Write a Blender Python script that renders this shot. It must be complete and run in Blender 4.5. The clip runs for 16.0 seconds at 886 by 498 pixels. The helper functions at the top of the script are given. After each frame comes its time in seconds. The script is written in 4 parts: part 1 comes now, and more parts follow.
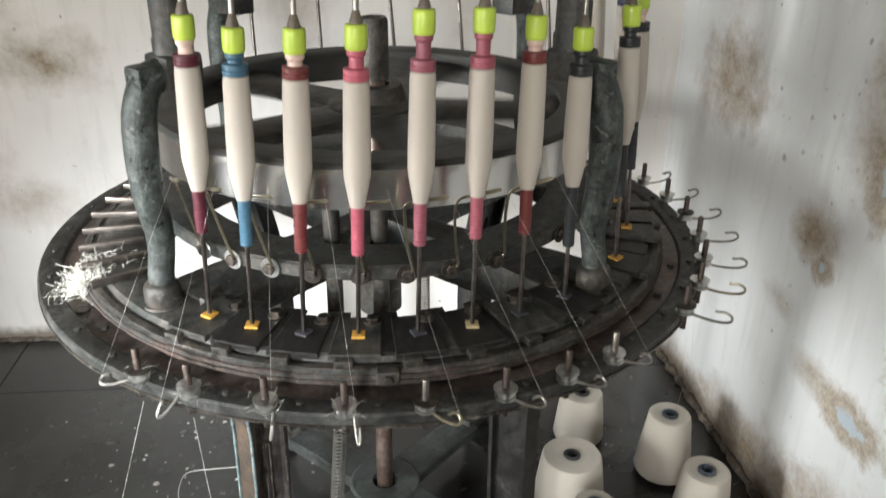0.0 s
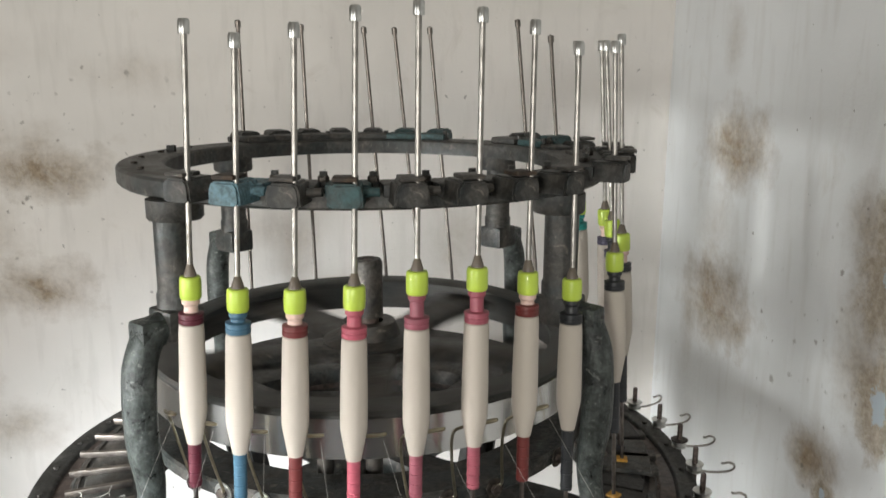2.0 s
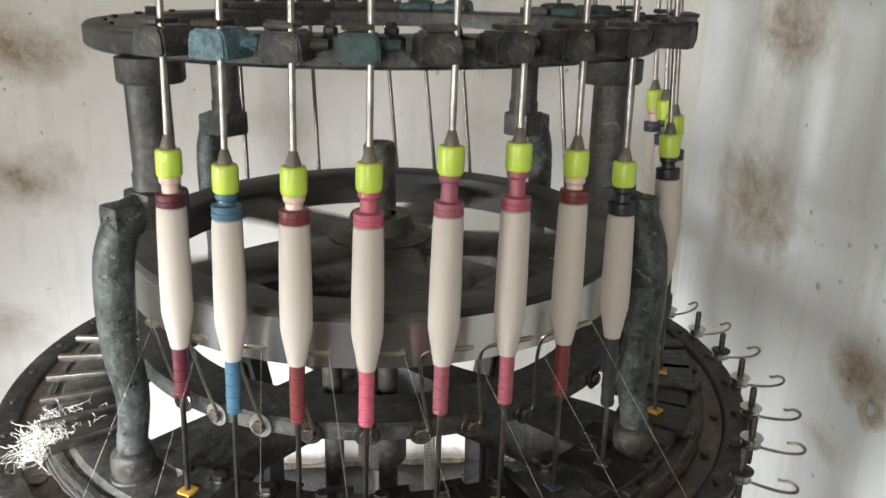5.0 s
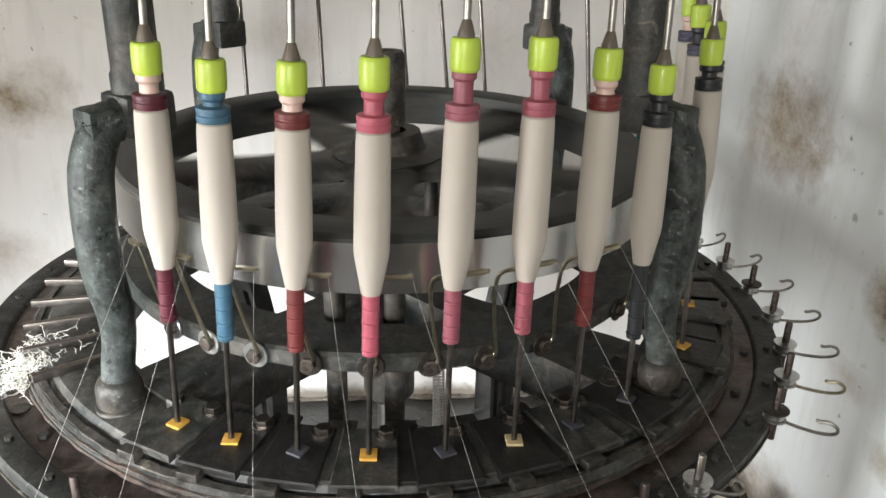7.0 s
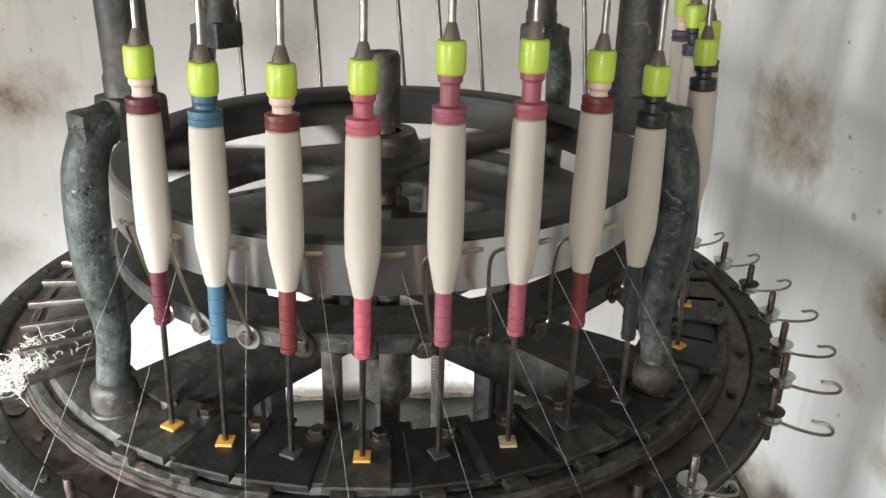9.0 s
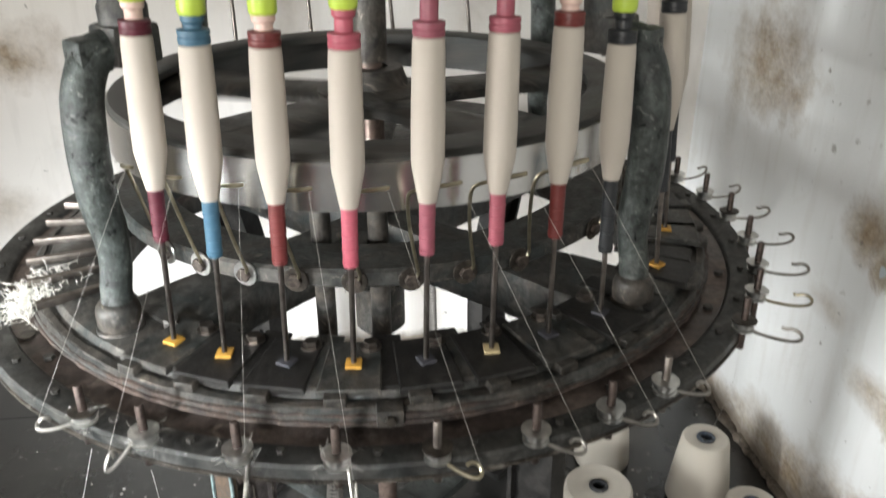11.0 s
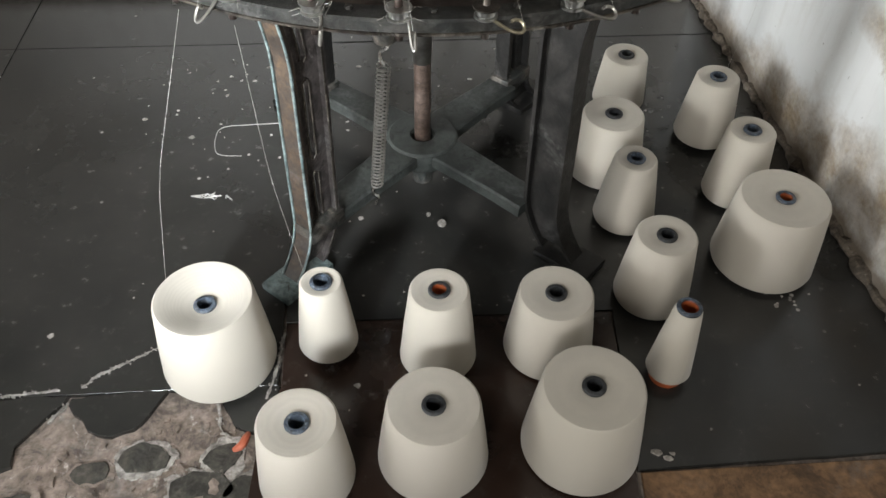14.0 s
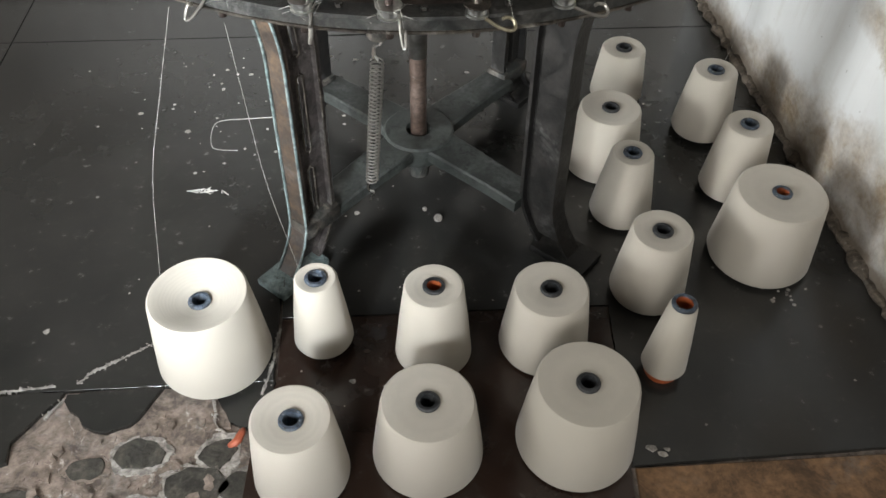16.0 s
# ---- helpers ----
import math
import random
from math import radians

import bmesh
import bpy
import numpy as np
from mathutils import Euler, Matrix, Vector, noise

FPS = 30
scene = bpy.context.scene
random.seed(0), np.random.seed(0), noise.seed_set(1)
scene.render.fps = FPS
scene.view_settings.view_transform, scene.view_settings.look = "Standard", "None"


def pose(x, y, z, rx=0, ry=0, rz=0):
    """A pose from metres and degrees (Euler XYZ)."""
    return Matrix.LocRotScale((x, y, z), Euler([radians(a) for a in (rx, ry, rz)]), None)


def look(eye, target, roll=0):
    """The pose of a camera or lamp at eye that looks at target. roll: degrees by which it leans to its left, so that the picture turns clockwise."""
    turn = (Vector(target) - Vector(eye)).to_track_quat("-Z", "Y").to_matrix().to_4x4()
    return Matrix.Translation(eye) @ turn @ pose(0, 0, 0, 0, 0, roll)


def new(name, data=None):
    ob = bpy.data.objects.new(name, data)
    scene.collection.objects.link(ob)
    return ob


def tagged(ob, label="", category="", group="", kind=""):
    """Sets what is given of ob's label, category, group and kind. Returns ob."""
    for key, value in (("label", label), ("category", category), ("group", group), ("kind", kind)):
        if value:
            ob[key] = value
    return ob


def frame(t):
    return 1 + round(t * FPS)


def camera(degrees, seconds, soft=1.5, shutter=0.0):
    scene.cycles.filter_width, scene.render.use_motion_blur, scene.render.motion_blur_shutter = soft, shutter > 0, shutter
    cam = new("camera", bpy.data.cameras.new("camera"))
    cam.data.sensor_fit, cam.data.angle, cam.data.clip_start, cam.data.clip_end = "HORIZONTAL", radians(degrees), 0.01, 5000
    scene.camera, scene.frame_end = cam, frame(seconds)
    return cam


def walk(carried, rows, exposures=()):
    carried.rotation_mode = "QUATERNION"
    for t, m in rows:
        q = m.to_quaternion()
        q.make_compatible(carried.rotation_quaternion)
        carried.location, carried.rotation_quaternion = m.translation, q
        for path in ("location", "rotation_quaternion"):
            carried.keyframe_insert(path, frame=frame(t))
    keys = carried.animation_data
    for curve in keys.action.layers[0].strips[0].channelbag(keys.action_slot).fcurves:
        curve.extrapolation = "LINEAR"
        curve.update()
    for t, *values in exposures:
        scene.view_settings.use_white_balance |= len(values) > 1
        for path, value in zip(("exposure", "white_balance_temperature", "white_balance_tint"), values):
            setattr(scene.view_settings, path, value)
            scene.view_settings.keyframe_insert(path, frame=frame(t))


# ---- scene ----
cam = camera(57.4, 16.0, 1.5, 0.4)
PATH = [
    (0, (0.148, -1.493, 1.473), (0.128, 0.307, 0.6), 0.7),
    (0.5, (0.149, -1.484, 1.502), (0.138, 0.37, 0.752), 0.6),
    (1, (0.149, -1.485, 1.528), (0.144, 0.414, 0.902), 0.2),
    (1.5, (0.141, -1.486, 1.548), (0.149, 0.446, 1.03), 0.0),
    (2, (0.134, -1.491, 1.558), (0.144, 0.463, 1.129), 0.2),
    (2.5, (0.135, -1.494, 1.568), (0.14, 0.473, 1.206), 0.3),
    (3, (0.129, -1.496, 1.568), (0.122, 0.465, 1.177), 0.7),
    (3.5, (0.124, -1.481, 1.542), (0.114, 0.458, 1.055), 0.9),
    (4, (0.12, -1.444, 1.518), (0.111, 0.482, 0.979), 1.0),
    (4.5, (0.111, -1.384, 1.501), (0.11, 0.529, 0.918), 0.9),
    (5, (0.1, -1.319, 1.477), (0.111, 0.574, 0.832), 1.0),
    (5.2, (0.098, -1.307, 1.465), (0.119, 0.58, 0.8), 1.1),
    (7.3, (0.098, -1.229, 1.418), (0.082, 0.606, 0.623), 1.5),
    (7.5, (0.095, -1.228, 1.419), (0.082, 0.606, 0.622), 1.7),
    (8, (0.1, -1.229, 1.424), (0.095, 0.607, 0.632), 1.8),
    (10.5, (0.126, -1.257, 1.411), (0.08, 0.575, 0.611), -0.2),
    (11, (0.133, -1.301, 1.384), (0.109, 0.505, 0.524), -0.1),
    (11.5, (0.134, -1.338, 1.319), (0.137, 0.378, 0.292), 0.3),
    (12, (0.133, -1.376, 1.283), (0.14, 0.217, 0.074), 1.0),
    (12.5, (0.125, -1.424, 1.266), (0.112, 0.086, -0.046), 0.8),
    (13, (0.107, -1.462, 1.289), (0.079, 0.01, -0.064), 0.4),
    (13.5, (0.102, -1.491, 1.308), (0.072, -0.06, -0.089), 0.7),
    (14, (0.096, -1.508, 1.33), (0.058, -0.129, -0.119), 1.3),
    (14.5, (0.098, -1.511, 1.34), (0.046, -0.155, -0.129), 1.1),
    (15, (0.103, -1.504, 1.331), (0.045, -0.154, -0.143), 0.8),
    (15.5, (0.102, -1.498, 1.334), (0.044, -0.146, -0.139), 0.8),
    (16, (0.109, -1.497, 1.336), (0.067, -0.137, -0.13), 1.1),
]
walk(cam, [(t, look(eye, target, roll)) for t, eye, target, roll in PATH], [(0.0, -0.06), (1.0, -0.05), (2.0, -0.12), (3.5, -0.20), (5.0, -0.14), (7.5, -0.06), (10.5, 0.02), (11.5, 0.1), (12.2, -0.06), (12.6, -0.16), (14.0, -0.2), (16.0, -0.18)])

# stains on the walls, and shade at the side wall's foot: along the wall, height, half width, half height (and strength)
SMUDGE_BACK = [(2.02, 1.27, 0.26, 0.10, 0.95), (2.12, 1.36, 0.22, 0.09, 0.35), (2.06, 0.93, 0.20, 0.11, 0.95), (2.26, 1.12, 0.22, 0.20, 0.45), (1.33, 1.06, 0.10, 0.12, 0.42), (2.18, 0.49, 0.16, 0.10, 0.6), (1.45, 1.10, 0.12, 0.08, 0.25), (2.40, 0.62, 0.20, 0.16, 0.55), (1.75, 1.55, 0.20, 0.08, 0.25), (0.84, 1.05, 0.10, 0.14, 0.28), (2.20, 1.62, 0.20, 0.10, 0.15)]
PEEL_BACK = []
SPOTS_BACK = [(2.10, 1.12, 0.16, 0.14), (2.06, 1.40, 0.22, 0.12), (2.20, 1.28, 0.30, 0.22), (1.85, 1.48, 0.25, 0.15)]
# rows below 0.2 m mix brown damp with a painted shadow band
SMUDGE_SHADE_SIDE = [(3.57, 1.37, 0.15, 0.10, 0.6), (3.62, 0.94, 0.18, 0.13, 0.75), (3.14, 0.74, 0.11, 0.10, 0.8), (3.58, 1.37, 0.22, 0.14, 0.95), (3.64, 0.96, 0.24, 0.16, 0.95), (3.64, 1.64, 0.07, 0.10, 0.45), (3.66, 1.16, 0.14, 0.14, 0.4), (3.16, 0.73, 0.10, 0.08, 0.95), (3.22, 0.53, 0.10, 0.05, 0.5), (3.60, 0.05, 0.40, 0.07, 0.9), (3.28, 0.08, 0.30, 0.11, 0.95), (3.05, 0.10, 0.28, 0.14, 0.95), (2.80, 0.14, 0.28, 0.17, 0.95), (2.60, 0.18, 0.25, 0.18, 0.9), (3.04, 1.02, 0.10, 0.22, 0.75), (3.06, 1.26, 0.08, 0.12, 0.6), (3.78, 0.90, 0.06, 0.18, 0.45), (3.06, 0.44, 0.09, 0.06, 0.9)]
PEEL_SIDE = [(2.96, 1.20, 0.13, 0.19), (2.97, 0.93, 0.08, 0.13), (2.90, 0.42, 0.17, 0.07), (2.62, 0.8, 0.25, 0.5), (3.10, 0.68, 0.05, 0.05)]
SPOTS_SIDE = [(3.08, 1.05, 0.15, 0.30), (3.16, 0.72, 0.12, 0.14), (3.35, 0.95, 0.2, 0.2), (3.22, 0.5, 0.14, 0.12)]

# ---- light ----
world = bpy.data.worlds.new("daylight")
scene.world = world
world.use_nodes = True
wn = world.node_tree.nodes
sky = wn.new("ShaderNodeTexSky")
sky.sky_type, sky.sun_disc = "NISHITA", False
sky.sun_elevation, sky.sun_rotation = radians(40), radians(200)
world.node_tree.links.new(sky.outputs[0], wn["Background"].inputs[0])
wn["Background"].inputs[1].default_value = 0.1
scene.view_settings.exposure = 0.0

CORNER = Vector((0.825, 0.97, 0))
BACK_DIR = Vector((1, 0.084, 0)).normalized()
SIDE_DIR = Vector((-0.144, 1, 0)).normalized()


def area(name, eye, target, sx, sy, power, colour, spread):
    lamp = bpy.data.lights.new(name, "AREA")
    lamp.spread = radians(spread)
    lamp.shape, lamp.size, lamp.size_y, lamp.energy, lamp.color = "RECTANGLE", sx, sy, power, colour
    ob = new(name, lamp)
    ob.matrix_world = look(eye, target)
    return ob


area("doorway_light", (-1.88, -1.40, 1.25), (0.30, 0.60, 1.05), 0.75, 1.3, 14.5, (0.985, 0.985, 0.95), 140)
# extra narrow lamp, added to lift the low side wall
area("added_side_wall_beam", (-1.86, -1.30, 0.95), (0.84, 0.70, 0.52), 0.50, 0.60, 8.5, (0.96, 0.985, 0.98), 42)
area("entrance_light", (-0.42, -3.02, 1.40), (0.05, 0.4, 0.95), 0.55, 0.80, 37, (1.0, 0.98, 0.925), 180)
# second added lamp, tight and cool, makes only the left cones brighter
area("added_left_cone_beam", (-0.80, -3.0, 1.55), (-0.50, -0.50, 0.50), 0.26, 0.40, 9, (0.89, 0.955, 1.0), 32)



# ---- materials ----
def node_mat(name):
    m = bpy.data.materials.new(name)
    m.use_nodes = True
    nt = m.node_tree
    return m, nt, nt.nodes, nt.links, nt.nodes["Principled BSDF"]


def coords(nt, scale=1.0):
    tc = nt.nodes.new("ShaderNodeTexCoord")
    mp = nt.nodes.new("ShaderNodeMapping")
    mp.inputs["Scale"].default_value = (scale, scale, scale) if isinstance(scale, (int, float)) else scale
    nt.links.new(tc.outputs["Object"], mp.inputs[0])
    return mp.outputs[0]


def noise_node(nt, vec, scale, detail=5, rough=0.55, distort=0.0):
    n = nt.nodes.new("ShaderNodeTexNoise")
    n.inputs["Scale"].default_value, n.inputs["Detail"].default_value = scale, detail
    n.inputs["Roughness"].default_value, n.inputs["Distortion"].default_value = rough, distort
    nt.links.new(vec, n.inputs["Vector"])
    return n.outputs["Fac"]


def ramp(nt, fac, stops):
    r = nt.nodes.new("ShaderNodeValToRGB")
    while len(r.color_ramp.elements) < len(stops):
        r.color_ramp.elements.new(0.5)
    for e, (p, c) in zip(r.color_ramp.elements, stops):
        e.position = p
        e.color = (c, c, c, 1) if isinstance(c, (int, float)) else (*c, 1)
    nt.links.new(fac, r.inputs[0])
    return r.outputs[0]


def mix(nt, fac, a, b, mode="MIX"):
    m = nt.nodes.new("ShaderNodeMix")
    m.data_type, m.blend_type = "RGBA", mode
    for sock, v in ((m.inputs[0], fac), (m.inputs[6], a), (m.inputs[7], b)):
        if isinstance(v, (int, float)):
            sock.default_value = v
        elif isinstance(v, tuple):
            sock.default_value = (*v, 1)
        else:
            nt.links.new(v, sock)
    return m.outputs[2]


def calc(nt, op, a, b=0.0, c=0.0):
    m = nt.nodes.new("ShaderNodeMath")
    m.operation = op
    for sock, v in zip(m.inputs, (a, b, c)):
        if isinstance(v, (int, float)):
            sock.default_value = v
        else:
            nt.links.new(v, sock)
    return m.outputs[0]


def bump(nt, bsdf, height, strength=0.3, dist=0.002):
    b = nt.nodes.new("ShaderNodeBump")
    b.inputs["Strength"].default_value, b.inputs["Distance"].default_value = strength, dist
    nt.links.new(height, b.inputs["Height"])
    nt.links.new(b.outputs[0], bsdf.inputs["Normal"])


def worn(name, base, second, third=None, scale=18, rough=(0.45, 0.75), metal=0.0, bumpy=0.35, third_at=0.62, fine=90):
    """Paint or metal with patches of a second and third colour."""
    m, nt, n, l, b = node_mat(name)
    v = coords(nt)
    f1, f2 = noise_node(nt, v, scale, 6, 0.6, 0.6), noise_node(nt, v, fine, 4, 0.6)
    col = mix(nt, ramp(nt, f1, [(0.38, 0.0), (0.66, 1.0)]), base, second)
    if third:
        f3 = noise_node(nt, v, scale * 2.3, 7, 0.7, 1.0)
        col = mix(nt, ramp(nt, f3, [(third_at, 0.0), (third_at + 0.06, 1.0)]), col, third)
    col = mix(nt, 0.55, col, ramp(nt, f2, [(0.32, 0.25), (0.62, 1.0)]), "MULTIPLY")
    grime = noise_node(nt, v, scale * 1.7, 8, 0.78, 0.5)
    col = mix(nt, 0.75, col, ramp(nt, grime, [(0.40, 0.22), (0.50, 0.75), (0.60, 1.15)]), "MULTIPLY")
    dust = calc(nt, "MULTIPLY", ramp(nt, noise_node(nt, v, 5, 6, 0.7, 1.2), [(0.52, 0.0), (0.68, 0.5)]), ramp(nt, noise_node(nt, v, 55, 5, 0.7), [(0.42, 0.0), (0.60, 1.0)]))
    col = mix(nt, dust, col, tuple(0.5 * c + 0.11 for c in (third or second)))
    l.new(col, b.inputs["Base Color"])
    l.new(ramp(nt, f1, [(0.3, rough[0]), (0.7, rough[1])]), b.inputs["Roughness"])
    b.inputs["Metallic"].default_value = metal
    bump(nt, b, calc(nt, "ADD", calc(nt, "ADD", f2, f1), grime), bumpy, 0.0018)
    return m


def plain(name, colour, rough=0.5, metal=0.0, vary=0.25, scale=40, bumpy=0.1, coat=0.0):
    m, nt, n, l, b = node_mat(name)
    v = coords(nt)
    f = noise_node(nt, v, scale, 5)
    dark = tuple(c * (1 - vary) for c in colour)
    l.new(mix(nt, ramp(nt, f, [(0.35, 0.0), (0.65, 1.0)]), dark, colour), b.inputs["Base Color"])
    b.inputs["Roughness"].default_value, b.inputs["Metallic"].default_value = rough, metal
    b.inputs["Coat Weight"].default_value = coat
    bump(nt, b, noise_node(nt, v, scale * 4, 3), bumpy, 0.0006)
    return m


IRON = worn("dark_cast_iron", (0.040, 0.047, 0.046), (0.094, 0.083, 0.072), (0.180, 0.161, 0.138), 21, (0.34, 0.66), 0.25, 0.6, 0.60, 130)
IRON_WORN = worn("worn_cast_iron", (0.041, 0.043, 0.041), (0.108, 0.089, 0.073), (0.257, 0.223, 0.182), 16, (0.32, 0.62), 0.3, 0.7, 0.60, 110)
IRON_RIM = worn("bare_worn_edge", (0.057, 0.048, 0.041), (0.149, 0.127, 0.103), (0.287, 0.265, 0.230), 15, (0.3, 0.55), 0.6, 0.6, 0.58)
EDGE = worn("rubbed_ring_edge", (0.040, 0.031, 0.027), (0.105, 0.070, 0.055), (0.25, 0.205, 0.165), 24, (0.55, 0.85), 0.1, 0.95, 0.60, 120)
DECK = worn("oily_iron_deck", (0.078, 0.058, 0.050), (0.165, 0.124, 0.104), (0.260, 0.209, 0.172), 9, (0.28, 0.62), 0.25, 0.6, 0.62, 100)
PIPE = worn("chipped_green_grey_pipe", (0.034, 0.040, 0.038), (0.105, 0.122, 0.113), (0.30, 0.315, 0.29), 38, (0.24, 0.5), 0.3, 1.0, 0.60, 120)
TEAL = worn("teal_paint", (0.03, 0.070, 0.072), (0.045, 0.105, 0.108), (0.06, 0.06, 0.05), 38, (0.45, 0.7))
BLUE_BLOCK = worn("chipped_blue_paint", (0.11, 0.21, 0.25), (0.17, 0.30, 0.35), (0.07, 0.065, 0.055), 45, (0.45, 0.7), third_at=0.6)
LEG_GREEN = worn("pale_blue_green_paint", (0.12, 0.165, 0.165), (0.22, 0.27, 0.265), (0.05, 0.052, 0.048), 24, (0.5, 0.75), third_at=0.58)
ARM_GREEN = worn("grey_green_paint", (0.026, 0.030, 0.027), (0.046, 0.052, 0.047), (0.013, 0.014, 0.013), 11, (0.5, 0.75), third_at=0.57)
RUST = worn("rusty_brown_iron", (0.031, 0.020, 0.014), (0.068, 0.042, 0.023), (0.019, 0.017, 0.016), 22, (0.55, 0.8), third_at=0.58)
BOLT = worn("rusty_bolt_steel", (0.085, 0.068, 0.058), (0.15, 0.12, 0.10), (0.22, 0.19, 0.17), 60, (0.4, 0.6), 0.6)
SPRING = plain("spring_steel", (0.48, 0.46, 0.43), 0.34, 1.0, 0.3, 60)
POST = worn("brown_oxidised_steel", (0.070, 0.050, 0.043), (0.13, 0.10, 0.088), (0.24, 0.21, 0.19), 70, (0.3, 0.5), 0.7, 0.3)
RIM_GREEN = worn("worn_green_grey_rim", (0.034, 0.037, 0.036), (0.076, 0.072, 0.066), (0.20, 0.19, 0.175), 18, (0.34, 0.62), 0.3, 0.7, 0.62, 110)
STEEL = plain("bright_steel", (0.72, 0.71, 0.69), 0.24, 1.0, 0.12, 14, 0.015)
DARK_STEEL = plain("dull_steel", (0.22, 0.195, 0.175), 0.35, 1.0, 0.35, 50)
ROD = plain("grey_steel_rod", (0.42, 0.40, 0.37), 0.36, 1.0, 0.45, 35)
ROD_DARK = plain("oiled_dark_rod", (0.24, 0.21, 0.19), 0.3, 1.0, 0.5, 45)
WIRE = plain("brass_plated_wire", (0.50, 0.45, 0.33), 0.35, 1.0, 0.35, 80)
ZINC = plain("zinc_washer", (0.68, 0.68, 0.66), 0.30, 1.0, 0.3, 90)
SHAFT = worn("rusted_shaft", (0.13, 0.088, 0.070), (0.22, 0.165, 0.14), (0.42, 0.40, 0.38), 9, (0.3, 0.5), 0.6)
LIME = plain("lime_plastic", (0.52, 0.68, 0.08), 0.42, 0, 0.12, 30, coat=0.2)
TIP = plain("smoky_grey_tip", (0.16, 0.13, 0.10), 0.4, 0, 0.3)
YELLOW = plain("ochre_pad", (0.62, 0.33, 0.05), 0.6, 0, 0.3, 60)
PALE_PAD = plain("pale_pad", (0.50, 0.40, 0.22), 0.6, 0, 0.3, 60)
DARK_PAD = plain("dark_pad", (0.05, 0.05, 0.06), 0.6, 0, 0.3, 60)
CORE = worn("scuffed_blue_tube", (0.025, 0.03, 0.04), (0.13, 0.17, 0.23), (0.42, 0.43, 0.42), 70, (0.4, 0.6), third_at=0.60, fine=300)
CORE_DARK = worn("scuffed_dark_tube", (0.018, 0.019, 0.021), (0.05, 0.053, 0.058), (0.22, 0.22, 0.21), 80, (0.4, 0.6), third_at=0.63, fine=300)
CORE_ORANGE = plain("orange_tube", (0.42, 0.10, 0.03), 0.5, 0, 0.3, 70)
TUBES = {k: plain(k + "_tube", c, 0.45, 0, 0.18, 120) for k, c in dict(
    wine=(0.095, 0.014, 0.026), blue=(0.055, 0.135, 0.205), brick=(0.155, 0.030, 0.029), pink=(0.46, 0.10, 0.14),
    plum=(0.30, 0.085, 0.115), rose=(0.34, 0.085, 0.115), brown=(0.15, 0.027, 0.024), black=(0.02, 0.022, 0.025),
    blush=(0.72, 0.52, 0.45), teal=(0.01, 0.22, 0.20), navy=(0.05, 0.045, 0.08)).items()}


def yarn_mat(name, colour, pitch):
    """Wound yarn: fine crossing turns round the local z axis."""
    m, nt, n, l, b = node_mat(name)
    v = coords(nt)
    w = nt.nodes.new("ShaderNodeTexWave")
    w.bands_direction = "Z"
    w.inputs["Scale"].default_value, w.inputs["Distortion"].default_value = pitch, 2.5
    w.inputs["Detail"].default_value, w.inputs["Detail Scale"].default_value = 2, 0.6
    l.new(v, w.inputs["Vector"])
    f, g = noise_node(nt, v, 9, 4), noise_node(nt, v, 240, 3)
    col = mix(nt, ramp(nt, f, [(0.3, 0.0), (0.7, 1.0)]), tuple(c * 0.95 for c in colour), colour)
    col = mix(nt, 0.05, col, w.outputs["Color"], "MULTIPLY")
    l.new(col, b.inputs["Base Color"])
    b.inputs["Roughness"].default_value = 0.85
    b.inputs["Sheen Weight"].default_value = 0.15
    bump(nt, b, calc(nt, "ADD", w.outputs["Fac"], g), 0.10, 0.0005)
    return m


YARN = yarn_mat("white_yarn", (0.50, 0.45, 0.39), 160)
YARN_CONE = yarn_mat("cream_yarn", (0.51, 0.47, 0.405), 110)
THREAD = plain("thread", (0.50, 0.485, 0.45), 0.8, 0, 0.1)


def blob(nt, vec, centre, radii, wobble):
    """1 inside an uneven blob, 0 outside."""
    s = nt.nodes.new("ShaderNodeVectorMath")
    s.operation = "SUBTRACT"
    s.inputs[1].default_value = centre
    nt.links.new(vec, s.inputs[0])
    d = nt.nodes.new("ShaderNodeVectorMath")
    d.operation = "DIVIDE"
    d.inputs[1].default_value = radii
    nt.links.new(s.outputs[0], d.inputs[0])
    ln = nt.nodes.new("ShaderNodeVectorMath")
    ln.operation = "LENGTH"
    nt.links.new(d.outputs[0], ln.inputs[0])
    r = calc(nt, "MULTIPLY_ADD", wobble, 1.5, calc(nt, "SUBTRACT", ln.outputs["Value"], 0.75))
    return r


